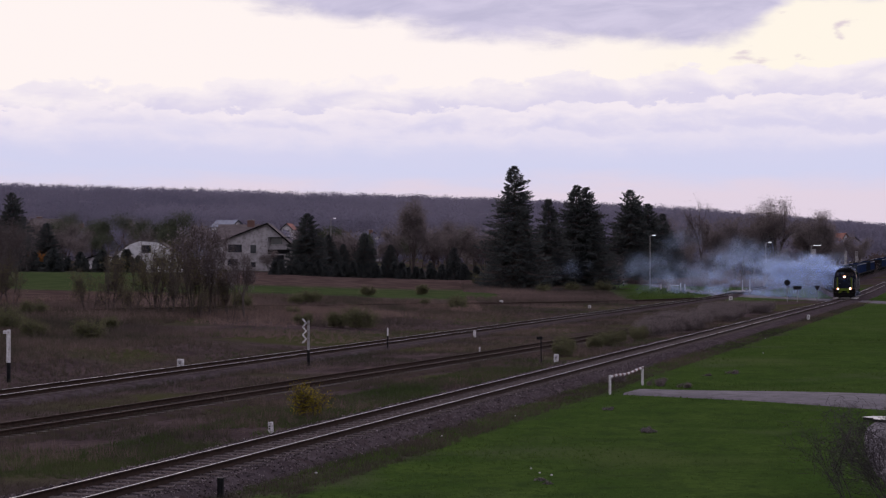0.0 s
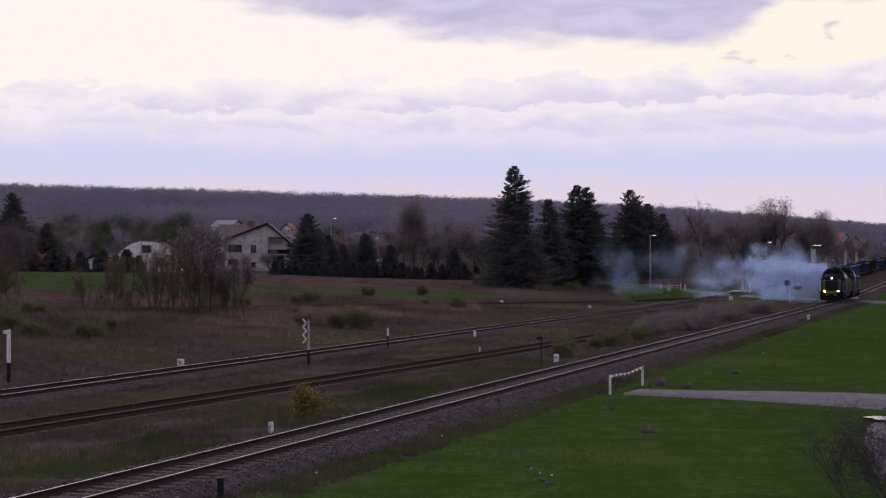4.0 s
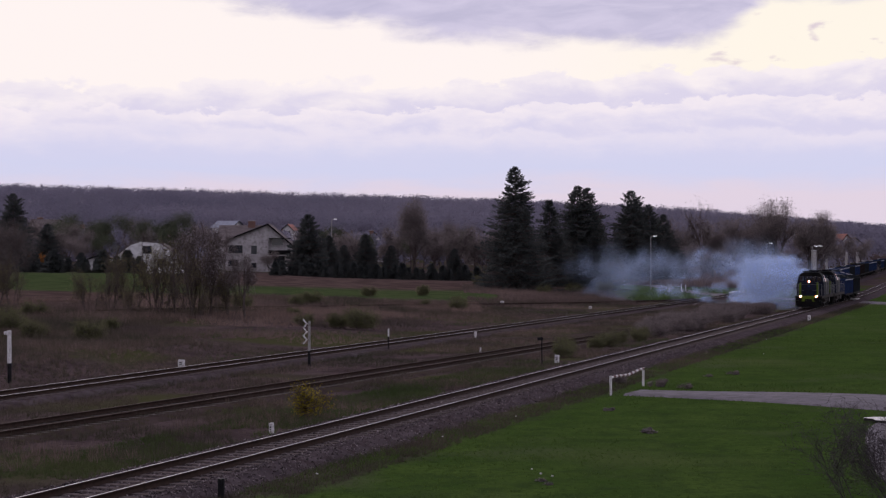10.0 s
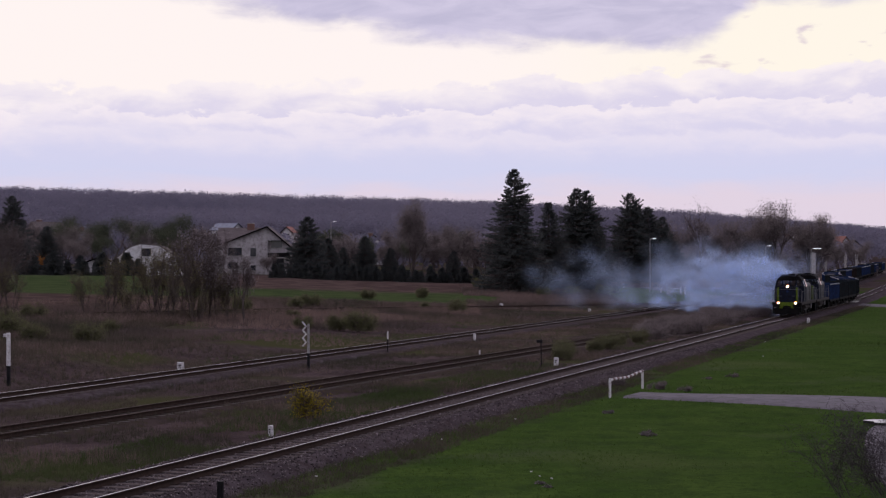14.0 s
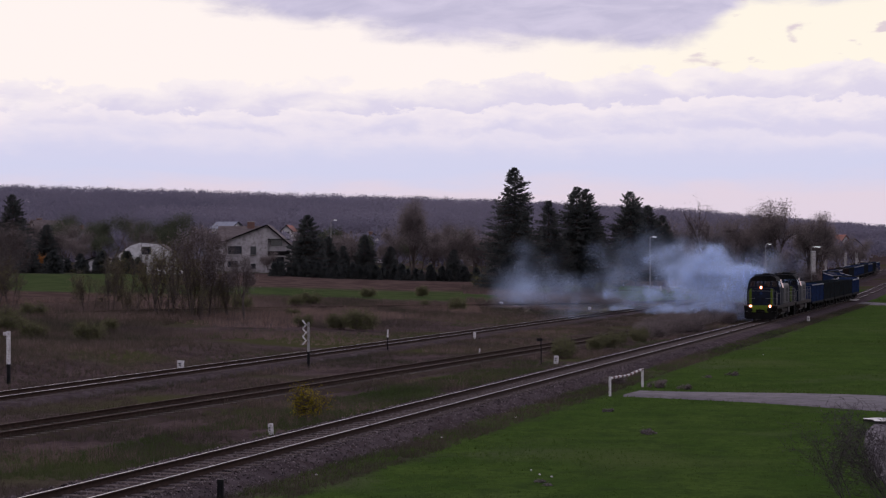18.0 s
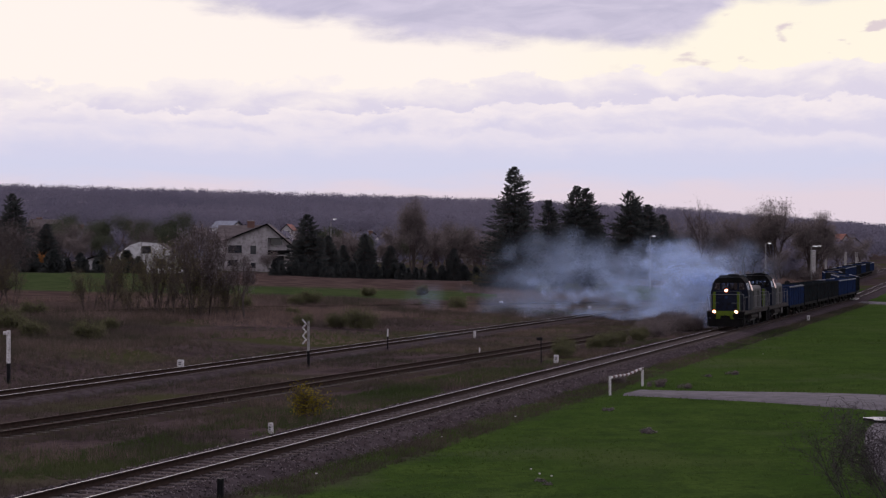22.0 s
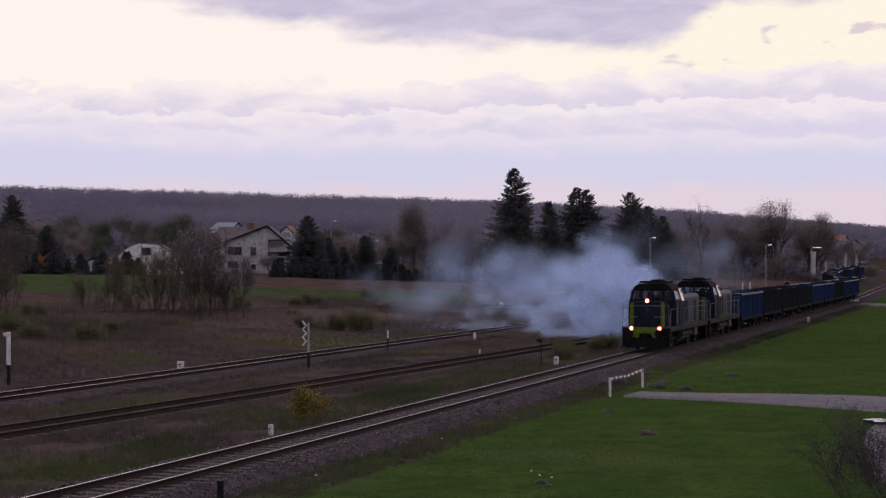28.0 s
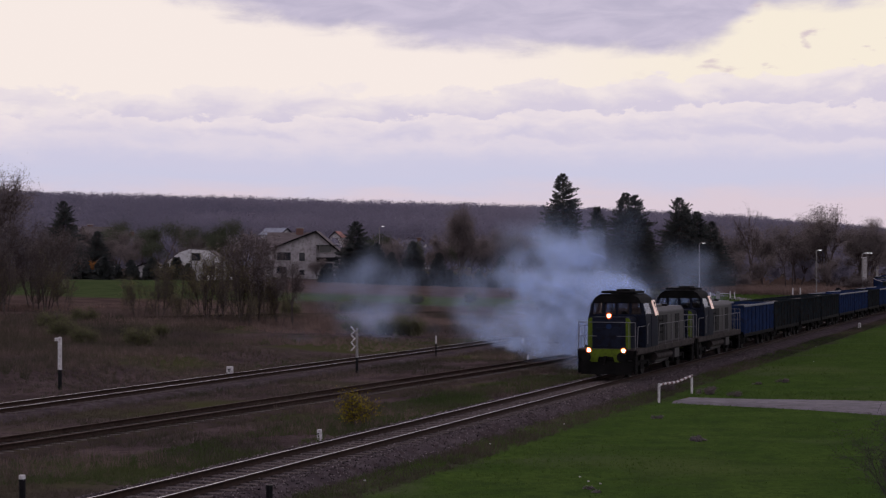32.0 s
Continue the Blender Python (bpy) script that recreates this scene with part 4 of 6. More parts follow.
def branching(h, r, rng, stems=1, depth=4, up=0.75, thick=0.02, first=0.25, early=0.55, lean=0.55):
    segs, tips = [], []

    def grow(p, d, L, rad, k):
        e = p + d * L
        mid = (p + e) / 2 + rng.normal(0, 0.05 * L, 3)
        segs.append((p, mid, rad, rad * 0.85))
        segs.append((mid, e, rad * 0.85, rad * 0.68))
        if k == 0:
            tips.append(e)
            return
        for j in range(rng.integers(2, 5) if k > 1 else 3):
            nd = d * 0.9 + rng.normal(0, 0.55, 3) * (1.0, 1.0, 0.6)
            nd[2] += 0.22 * up
            o = np.array([e[0], e[1], 0])
            nd[:2] += 0.15 * o[:2] / (r + 0.1)
            nd /= np.linalg.norm(nd)
            q = p + (e - p) * rng.uniform(early, 1.0)
            grow(q, nd, L * rng.uniform(0.55, 0.85), rad * 0.6, k - 1)

    for s in range(stems):
        a = rng.uniform(0, 6.283)
        tilt = 0.10 if stems == 1 else lean
        d = np.array([math.cos(a) * tilt * rng.uniform(0.3, 1), math.sin(a) * tilt * rng.uniform(0.3, 1), 1.0])
        d /= np.linalg.norm(d)
        base = np.array([math.cos(a), math.sin(a), 0]) * (0 if stems == 1 else 0.18 * r)
        grow(base, d, h * (first + 0.08), thick * h, depth)
    # fit to the wanted height and spread
    top = max(s[1][2] for s in segs)
    wide = max(np.hypot(s[1][0], s[1][1]) for s in segs) + 1e-6
    k = np.array([r / wide, r / wide, h / top])
    segs = [(s[0] * k, s[1] * k, s[2], s[3]) for s in segs]
    return segs, np.array([t * k for t in tips])


def tree_meshes(h, r, seed, leaf, leaves=10, size=0.16, stems=1, depth=4, spread=0.5, thick=0.016, up=0.75, twigs=2, first=0.25, low=0.0, early=0.55, lean=0.55, wood="bark"):
    rng = np.random.default_rng(seed)
    segs, tips = branching(h, r, rng, stems, depth, up, thick, first, early, lean)
    if low:
        ends = np.array([g[1] for g in segs if g[1][2] > low * h and g[2] < 0.6 * thick * h])
        tips = np.concatenate([tips, ends[rng.uniform(0, 1, len(ends)) < 0.5]])
    extra = []
    thin = 0.55 if wood == "near_bark" else 1.0
    for t in tips:
        for k in range(twigs):
            d = rng.normal(0, 1, 3)
            d[2] = abs(d[2]) * 0.8
            e = t + d / np.linalg.norm(d) * rng.uniform(0.25, 0.6) * (h / 9) ** 0.5
            extra.append((t, e, 0.010 * thin, 0.004 * thin))
    v, f = tubes(segs + extra, 3)
    trunk = link_mesh("trunk", v, f, M[wood])
    if not leaves:
        return trunk, None
    c = np.repeat(tips, leaves, 0) + rng.normal(0, spread, (len(tips) * leaves, 3))
    c = c[c[:, 2] > 0.1]
    crown = tri_cloud(c, rng.uniform(0.5, 1.2, len(c)) * size, rng)
    return trunk, link_mesh("crown", crown, np.arange(len(crown)).reshape(-1, 3), leaf)


def plant(name, meshes, x, y, label, category, group="", turn=0.0, scale=1.0):
    t = thing(name, pose(x, y, float(ground_z(x, y)) - 0.05, 0, 0, turn), label, category, group)
    t.scale = (scale, scale, scale)
    shared("trunk" if category == "tree" else "woody_frame", meshes[0], t)
    if meshes[1]:
        shared("crown" if category == "tree" else "foliage", meshes[1], t)
    return t


def again(t, x, y, turn, scale):
    t2 = copy_thing(t, pose(x, y, float(ground_z(x, y)) - 0.05, 0, 0, turn))
    t2.scale = (scale, scale, scale)
    return t2


# the dark firs beside the line
fir_a = plant("fir_tree", spruce_meshes(19.3, 7.3, 1, 1.0), 11.1, 250, "tall dark fir with drooping ragged boughs", "tree", "firs by the line")
fir_b = plant("fir_tree", spruce_meshes(17.2, 6.8, 2, 1.0), 22.4, 270, "tall dark fir with a twin tip", "tree", "firs by the line")
again(fir_b, 24.2, 271, 140, 0.985)
again(fir_a, 17.3, 263, 75, 0.755)
fir_c = plant("fir_tree", spruce_meshes(17.5, 7.9, 3, 1.0), 35.0, 300, "tall dark fir with ragged boughs", "tree", "firs by the line")
again(fir_c, 38.6, 303, 100, 0.86)
again(fir_c, 41.6, 306, 220, 0.76)
again(fir_b, 37.0, 306, 20, 0.9)
again(fir_a, 28.6, 300, 200, 0.66)
# garden spruces by the houses
spr = plant("spruce_tree", spruce_meshes(10.6, 5.5, 5, 1.2, 0.7), -23.5, 279, "dense dark garden spruce beside the house", "tree", "garden spruces")
again(spr, -20.4, 286, 30, 0.66)
again(fir_c, -80.3, 300, 30, 0.82)
for x, y, a, k in ((-14.2, 292, 10, 0.70), (-9.6, 294, 200, 0.52), (-18.2, 293, 60, 0.5), (2.0, 300, 44, 0.5), (-76.5, 290, 15, 0.72), (-73.0, 296, 80, 0.8)):
    again(spr, x, y, a, k)
# low conifer hedge along the field edge
hedge = plant("conifer_shrub", spruce_meshes(2.6, 1.3, 8, 2.0), -28.0, 268, "small dark hedge conifer at the field edge", "shrub", "field edge hedge")
for k in range(34):
    x = -27 + 40 * (k + random.uniform(-0.3, 0.3)) / 34
    again(hedge, x, 270 + 0.35 * (x + 27) + random.uniform(-1.5, 1.5), random.uniform(0, 360), random.uniform(0.6, 1.15))
for k in range(14):
    x = -72 + 24 * (k + random.uniform(-0.3, 0.3)) / 14
    again(hedge, x, 262 + random.uniform(-3, 3), random.uniform(0, 360), random.uniform(0.8, 1.5))

# broad-leaved trees in late autumn
pop = plant("poplar_tree", tree_meshes(13.9, 3.6, 11, M["brown_leaves"], 44, 0.115, 4, 4, 0.7, 0.012, 0.75, 2, 0.2, 0.1, 0.3, 0.3), -5.9, 300, "tall narrow brown tree thinning out", "tree", "garden trees")
brown = plant("autumn_tree", tree_meshes(9.5, 4.0, 12, M["brown_leaves"], 26, 0.115, 1, 5, 0.6), 3.0, 306, "round brown autumn tree thinning out", "tree", "garden trees")
bare = plant("bare_tree", tree_meshes(9.5, 3.6, 13, M["grey_twigs"], 6, 0.08, 1, 5, 0.45), -46.0, 300, "bare grey tree with fine twigs", "tree", "garden trees")
green_t = plant("garden_tree", tree_meshes(9.9, 4.0, 14, M["green_leaves"], 30, 0.12, 1, 5, 0.6), -60.5, 300, "dark green rounded garden tree", "tree", "garden trees")
for src, x, y, a, k in (
    (brown, 9.0, 310, 50, 0.85), (brown, -2.0, 312, 190, 0.8), (bare, 6.0, 318, 10, 1.0), (pop, 1.0, 330, 100, 0.72), (brown, 14.0, 322, 20, 0.9),
    (brown, -67.0, 296, 80, 0.75), (brown, -71.5, 305, 0, 0.9), (bare, -84.0, 280, 20, 0.95), (brown, -79.0, 275, 130, 0.7), (brown, -84.5, 262, 44, 0.85),
    (green_t, -52.0, 312, 60, 0.8), (brown, -44.0, 310, 200, 0.85), (bare, -38.5, 282, 60, 0.85), (bare, -42.0, 268, 120, 0.7), (green_t, -74.0, 320, 10, 0.9),
    (brown, -30.0, 276, 40, 0.42), (green_t, -58.0, 278, 33, 0.62), (bare, -54.0, 276, 70, 0.7), (brown, -63.0, 277, 240, 0.6), (bare, -48.5, 262, 15, 0.62),
    (bare, 20.0, 330, 33, 1.1), (brown, 28.5, 330, 60, 1.05), (bare, 45.0, 330, 0, 1.35), (brown, 50.0, 345, 200, 1.3), (bare, 54.5, 340, 80, 1.75),
    (brown, 58.5, 350, 140, 1.3), (brown, 48.0, 318, 90, 0.8), (brown, 53.0, 316, 10, 0.72), (bare, 60.0, 330, 190, 1.1), (brown, 64.0, 345, 240, 1.35), (bare, 30.5, 280, 60, 0.55),
    (brown, 83.0, 360, 20, 1.25), (brown, 88.0, 375, 120, 1.1), (brown, 96.0, 390, 20, 1.0), (bare, 102.0, 400, 80, 0.95), (brown, 109.0, 420, 66, 0.9), (brown, 66.0, 318, 45, 0.7)):
    again(src, x, y, a, k)
for k in range(26):
    src = (brown, bare, green_t, bare, brown)[k % 5]
    x = -26 + 44 * (k + random.uniform(-0.4, 0.4)) / 26
    again(src, x, 300 + 0.3 * x + random.uniform(0, 40), random.uniform(0, 360), random.uniform(0.62, 0.95) )
for k in range(18):
    src = (brown, bare, green_t)[k % 3]
    x = -92 + 50 * (k + random.uniform(-0.4, 0.4)) / 18
    again(src, x, 325 + random.uniform(-10, 40), random.uniform(0, 360), random.uniform(0.75, 1.1))
leafy = plant("hawthorn_tree", tree_meshes(16.8, 9.0, 15, M["brown_leaves"], 48, 0.13, 3, 5, 0.65), 72.0, 342, "broad autumn tree with leaf tufts on its top twigs", "tree")
again(leafy, 79.5, 350, 120, 0.86)
again(leafy, 66.5, 352, 220, 0.8)
# thicket in the rough grass
thk = plant("autumn_bush", tree_meshes(7.0, 2.9, 21, M["olive_leaves"], 4, 0.065, 4, 4, 0.40, 0.0075, 0.6, 2, 0.12, 0.02, 0.0, 0.8), -24.9, 140, "tall thin bush with sparse olive leaves in rough grass", "bush", "thicket")
thk2 = plant("autumn_bush", tree_meshes(7.4, 2.5, 22, M["olive_leaves"], 2, 0.06, 3, 4, 0.4, 0.010, 0.7, 2, 0.14, 0.02, 0.05, 0.6), -21.6, 140, "tall bush with bare stems and few brown leaves", "bush", "thicket")
for src, x, y, a, k in ((thk, -27.6, 142, 80, 0.86), (thk2, -25.8, 144, 160, 0.95), (thk, -22.6, 143, 210, 0.84), (thk, -20.2, 142, 20, 0.74), (thk2, -29.0, 140, 50, 0.7), (thk, -30.6, 139, 90, 0.6), (thk2, -23.2, 138, 90, 0.7), (thk, -18.6, 141, 60, 0.5), (thk, -26.4, 137, 140, 0.45), (thk, -21.0, 137.5, 310, 0.42)):
    again(src, x, y, a, k)
sap = plant("bare_sapling", tree_meshes(5.9, 1.9, 23, M["grey_twigs"], 3, 0.06, 2, 5, 0.3, 0.012), -17.2, 140, "thin bare sapling with an upright crown", "bush", "thicket")
again(sap, -22.0, 143, 100, 1.38)
again(sap, -20.6, 141, 200, 1.2)
again(sap, -19.0, 142, 50, 0.75)
big = plant("bare_tree", tree_meshes(13.6, 7.2, 16, M["brown_leaves"], 9, 0.07, 6, 5, 0.6, 0.009, 0.75, 3, 0.15, 0.05, 0.15, 0.5), -48.0, 150, "large bare brown tree with dense fine twigs", "tree")
again(big, -53.5, 154, 130, 1.0)
again(big, -42.6, 150, 60, 0.62)
again(big, -45.5, 146, 200, 0.55)
again(thk2, -40.6, 146, 20, 0.85)
again(thk2, -43.5, 143, 120, 0.8)
again(thk, -38.6, 144, 70, 0.6)
low = plant("low_shrub", tree_meshes(1.9, 1.6, 24, M["moss_leaves"], 9, 0.06, 14, 3, 0.24, 0.009, 0.6, 2, 0.14, 0.02, 0.0, 1.1), -6.7, 131, "low dense olive shrub in rough grass", "bush", "low shrubs")
for x, y, a, k in ((-8.6, 133, 70, 0.75), (-27.5, 108, 0, 0.7), (-30.0, 112, 100, 0.8), (-33.0, 120, 40, 0.85), (-24.5, 118, 150, 0.6), (-14.0, 150, 20, 0.5), (-2.8, 216, 130, 0.8), (-9.5, 205, 60, 0.7), (25.5, 255, 40, 1.0), (20.0, 248, 70, 0.9), (6.0, 262, 10, 1.0), (15.0, 240, 200, 0.8)):
    again(low, x, y, a, k)
for k in range(14):
    x, y = place(random.uniform(92, 230), random.uniform(-58, -34))
    if abs(x / y) < 0.31 and y - 0.5 * x < 185:
        again(low, x, y, random.uniform(0, 360), random.uniform(0.45, 0.95))
gold = plant("golden_bush", tree_meshes(1.25, 0.9, 25, M["yellow_leaves"], 5, 0.035, 11, 3, 0.14, 0.009, 0.7, 2, 0.14, 0.05, 0.0, 0.9), -5.0, 59.6, "small bush with golden autumn leaves", "bush")
orange = plant("beech_hedge", tree_meshes(2.8, 1.5, 26, M["orange_leaves"], 16, 0.12, 7, 3, 0.3, 0.012), -67.5, 268, "clipped rust-orange hedge bush", "bush", "orange hedge")
again(orange, -65.6, 268, 90, 0.95)
again(orange, -69.4, 268.5, 200, 0.9)
# brambles between the lines
bram = plant("bramble_thicket", tree_meshes(1.3, 1.9, 27, M["brown_leaves"], 8, 0.05, 16, 3, 0.2, 0.008, 0.5, 2, 0.14, 0.02, 0.0, 1.3), 20.5, 141, "dark tangled brown bramble thicket beside the line", "bush", "brambles")
for k in range(44):
    s = 128 + 74 * (k + random.uniform(-0.4, 0.4)) / 44
    q = -4.6 - random.uniform(0, 1) * (1.5 + 6.0 * step((s - 128) / 45.0))
    x, y = place(s, q)
    again(bram, x, y, random.uniform(0, 360), random.uniform(0.55, 1.0))
for k in range(7):
    x, y = place(101 + 4.2 * k, -4.3 - random.uniform(0, 1.5))
    again(low, x, y, random.uniform(0, 360), random.uniform(0.35, 0.62))
for x, y, k in ((9.8, 74.5, 0.26), (11.0, 73.5, 0.2), (10.4, 77.0, 0.18), (14.7, 82.0, 0.2), (13.2, 80.5, 0.14), (8.0, 76.5, 0.35)):
    again(bram, x, y, 360 * k, k)
# bare shrubs close to the eye
near = plant("bare_shrub", tree_meshes(2.8, 2.7, 31, M["brown_leaves"], 1, 0.02, 9, 4, 0.12, 0.0036, 0.5, 2, 0.16, 0.0, 0.15, 0.8, "near_bark"), 11.3, 38.0, "dense bare grey shrub with arching twigs", "bush", "bare shrubs")
arch = plant("bare_shrub", tree_meshes(2.75, 2.7, 33, M["brown_leaves"], 0, 0.02, 8, 4, 0.12, 0.0056, 0.35, 1, 0.17, 0.0, 0.2, 1.0, "near_bark"), 10.0, 36.2, "open bare shrub with long arching twigs", "bush", "bare shrubs")
again(near, 12.9, 40.5, 120, 0.95)
again(arch, 11.4, 38.6, 220, 0.95)
again(arch, 10.9, 37.2, 80, 0.85)
again(arch, 10.3, 35.2, 300, 0.7)


for k in range(9):
    y = random.uniform(322, 390)
    again(bram, 0.186 * y + random.uniform(-14, 34), y, random.uniform(0, 360), random.uniform(1.4, 2.4))


# ---- grass and weeds ----
def tufts(name, label, x, y, h, blades, lean, width, material, category="grass"):
    rng = np.random.default_rng(len(x))
    n = len(x)
    z = ground_z(x, y)
    X, Y, Z, Hh = (np.repeat(v, blades) for v in (x, y, z, h))
    m = n * blades
    a, b = rng.uniform(0, 6.283, m), rng.uniform(0, 6.283, m)
    Hh = Hh * rng.uniform(0.5, 1.1, m)
    r = np.sqrt(rng.uniform(0, 1, m)) * Hh * 0.35
    bx, by = X + np.cos(a) * r, Y + np.sin(a) * r
    w = width * Hh
    tx, ty = bx + np.cos(a) * Hh * lean * rng.uniform(0, 1, m), by + np.sin(a) * Hh * lean * rng.uniform(0, 1, m)
    v = np.stack([np.stack([bx - np.cos(b) * w, by - np.sin(b) * w, Z - 0.06], 1), np.stack([bx + np.cos(b) * w, by + np.sin(b) * w, Z - 0.06], 1), np.stack([tx, ty, Z + Hh], 1)], 1).reshape(-1, 3)
    return tagged(new(name, link_mesh(name, v, np.arange(3 * m).reshape(-1, 3), material)), label, category, kind="stuff")


def strew(seed, n, s0, s1, q0, q1, clump=0.25, cut=0.0, bias=1.0, fields=False):
    """Points between two ways along the line and two distances from it, gathered into patches, denser at the near end."""
    rng = np.random.default_rng(seed)
    s = s0 + (s1 - s0) * rng.uniform(0, 1, n) ** bias
    q = rng.uniform(q0, q1, n)
    x, y = place(s, q)
    ok = np.abs(x / y + 0.012) < 0.305
    x, y = x[ok], y[ok]
    keep = np.array([noise.noise(Vector((a * clump, b * clump, seed))) for a, b in zip(x, y)]) > cut
    x, y = x[keep], y[keep]
    off = np.minimum(np.minimum(np.abs(q_of(x, y)), np.abs(x - far_x(y)) * 0.945), np.abs(x - mid_x(y)) * 0.93)
    ok = off > 1.9
    if fields:  # stop at the edge of the ploughed strips
        ok &= ((y - 0.5 * x < 196) | (x > 18)) & ((x < 26) | (y < 224))
        ok &= np.abs(x - np.polyval(branch_fit, y)) > 1.3
    return x[ok], y[ok]


def sized(seed, x, lo, hi):
    return np.random.default_rng(seed).uniform(lo, hi, len(x))


x, y = strew(41, 90000, 30, 130, 3.0, 40, 0.3, -0.7, 1.6)
tufts("meadow_grass", "short lush green meadow grass", x, y, sized(1, x, 0.035, 0.085), 5, 0.9, 0.2, M["grass_blades"])
x, y = strew(42, 16000, 100, 260, 3.2, 60, 0.15, -0.7)
tufts("meadow_grass", "lush green meadow grass further up the line", x, y, sized(2, x, 0.08, 0.18), 5, 0.6, 0.12, M["grass_blades"])
x, y = strew(43, 22000, 30, 240, 1.95, 4.0, 0.5, -0.3, 1.4)
tufts("verge_weeds", "brown weeds along the edge of the ballast", x, y, sized(3, x, 0.06, 0.20), 8, 0.9, 0.05, M["weed_blades"])
x, y = strew(44, 30000, 34, 220, -17.0, -2.2, 0.22, -0.10, 1.3)
tufts("track_weeds", "brown and olive weeds between the lines", x, y, sized(4, x, 0.08, 0.32), 12, 0.9, 0.035, M["weed_blades"])
x, y = strew(45, 16000, 34, 220, -17.0, -2.6, 0.18, 0.10, 1.3)
tufts("dry_grass", "dry straw-brown grass between the lines", x, y, sized(5, x, 0.12, 0.40), 12, 0.8, 0.03, M["dry_blades"])
x, y = strew(46, 9000, 34, 130, -8.5, -2.6, 0.16, 0.12, 1.2)
tufts("green_tufts", "green grass tufts between the lines", x, y, sized(6, x, 0.07, 0.22), 12, 1.0, 0.04, M["tuft_blades"])
x, y = strew(47, 30000, 60, 300, -62, -20.8, 0.05, -0.15, fields=True)
tufts("rough_grass", "brown rough grass of an autumn fallow", x, y, sized(7, x, 0.5, 1.0) * np.interp(q_of(x, y), [-48, -30, -22], [0.8, 0.42, 0.22]), 15, 0.9, 0.035, M["dry_blades"])
x, y = strew(48, 34000, 60, 300, -62, -20.8, 0.045, -0.05, fields=True)
tufts("weed_patch", "olive weed patches in the fallow", x, y, sized(8, x, 0.5, 1.0) * np.interp(q_of(x, y), [-48, -30, -22], [0.85, 0.46, 0.25]), 15, 0.9, 0.035, M["weed_blades"])
x, y = strew(50, 14000, 34, 90, -6.2, -2.3, 0.16, -0.12, 1.2)
tufts("green_tufts", "green and olive grass along the main line", x, y, sized(10, x, 0.06, 0.20), 12, 1.0, 0.04, M["tuft_blades"])
x, y = strew(51, 9000, 90, 260, -36, -20.8, 0.07, 0.02, fields=True)
tufts("green_tufts", "low green grass beside the second line", x, y, sized(11, x, 0.1, 0.26), 11, 0.9, 0.05, M["tuft_blades"])
rng = np.random.default_rng(55)
y, o = rng.uniform(42, 150, 6500), rng.uniform(-2.3, 2.3, 6500)
x = mid_x(y) + o
ok = (np.abs(np.abs(o) - 0.75) > 0.12) & (np.array([noise.noise(Vector((a * 0.3, b * 0.2, 5.5))) for a, b in zip(x, y)]) > -0.12)
tufts("siding_weeds", "brown weeds growing through the disused siding", x[ok], y[ok], sized(18, x[ok], 0.2, 0.42), 9, 0.8, 0.03, M["weed_blades"])
y, o = rng.uniform(55, 230, 6000), rng.uniform(1.7, 3.0, 6000) * rng.choice((-1, 1), 6000)
x = far_x(y) + o
tufts("verge_weeds", "low brown weeds along the second line", x, y, sized(19, x, 0.12, 0.34), 9, 0.8, 0.035, M["weed_blades"])
x, y = strew(52, 6000, 34, 110, 4.5, 34, 0.35, 0.12, 1.5)
tufts("meadow_tufts", "longer grass tufts in the meadow", x, y, sized(12, x, 0.05, 0.10), 9, 1.2, 0.12, M["grass_blades"])
rng = np.random.default_rng(53)
x, y = rng.uniform(3, 25, 6000), rng.uniform(206, 262, 6000)
ok = (np.abs(x - np.polyval(branch_fit, y)) > 1.5) & (x < np.array([far_x(b) for b in y]) - 4) & (np.array([noise.noise(Vector((a * 0.12, b * 0.06, 3.3))) for a, b in zip(x, y)]) > -0.1)
tufts("reeds", "pinkish dry reed grass below the firs", x[ok], y[ok], sized(13, x[ok], 0.3, 0.8), 13, 0.7, 0.035, M["dry_blades"])
x = rng.uniform(-46, 4, 9000)
y = 148 + (x + 25) * 1.40 + rng.uniform(-17, 6, 9000)
ok = (np.abs(x - np.polyval(branch_fit, y)) > 1.4) & (np.array([noise.noise(Vector((a * 0.09, b * 0.13, 8.1))) for a, b in zip(x, y)]) > 0.0)
tufts("reeds", "pale pinkish reed grass along the old branch", x[ok], y[ok], sized(15, x[ok], 0.3, 0.7), 14, 0.8, 0.03, M["reed_blades"])
x, y = rng.uniform(27, 60, 5000), rng.uniform(226, 292, 5000)
ok = (x < np.array([far_x(b) for b in y]) - 3.5) & (x > 0.25 * (y - 226) + 24)
tufts("verge_grass", "fresh green grass bank beside the crossing", x[ok], y[ok], sized(14, x[ok], 0.15, 0.4), 6, 0.6, 0.12, M["grass_blades"])
x, y = strew(54, 9000, 30, 150, 2.2, 3.6, 0.4, -0.1, 1.5)
tufts("verge_tufts", "green grass creeping over the edge of the ballast", x, y, sized(16, x, 0.06, 0.16), 7, 0.9, 0.06, M["grass_blades"])
x, y = rng.uniform(30, 66, 7000), rng.uniform(294, 312, 7000)
tufts("reeds", "tan reed bank behind the green verge", x, y, sized(17, x, 0.8, 1.5), 8, 0.5, 0.04, M["reed_blades"])
y = rng.uniform(300, 410, 12000)
x = 0.3455 * y - 35 - rng.uniform(0, 55, 12000)
tufts("slope_grass", "pale dry grass on the slope beside the far line", x, y, sized(20, x, 0.4, 0.9), 8, 0.7, 0.05, M["reed_blades"])
x, y = strew(49, 14000, 120, 260, -78, -34, 0.08, 0.05, fields=True)
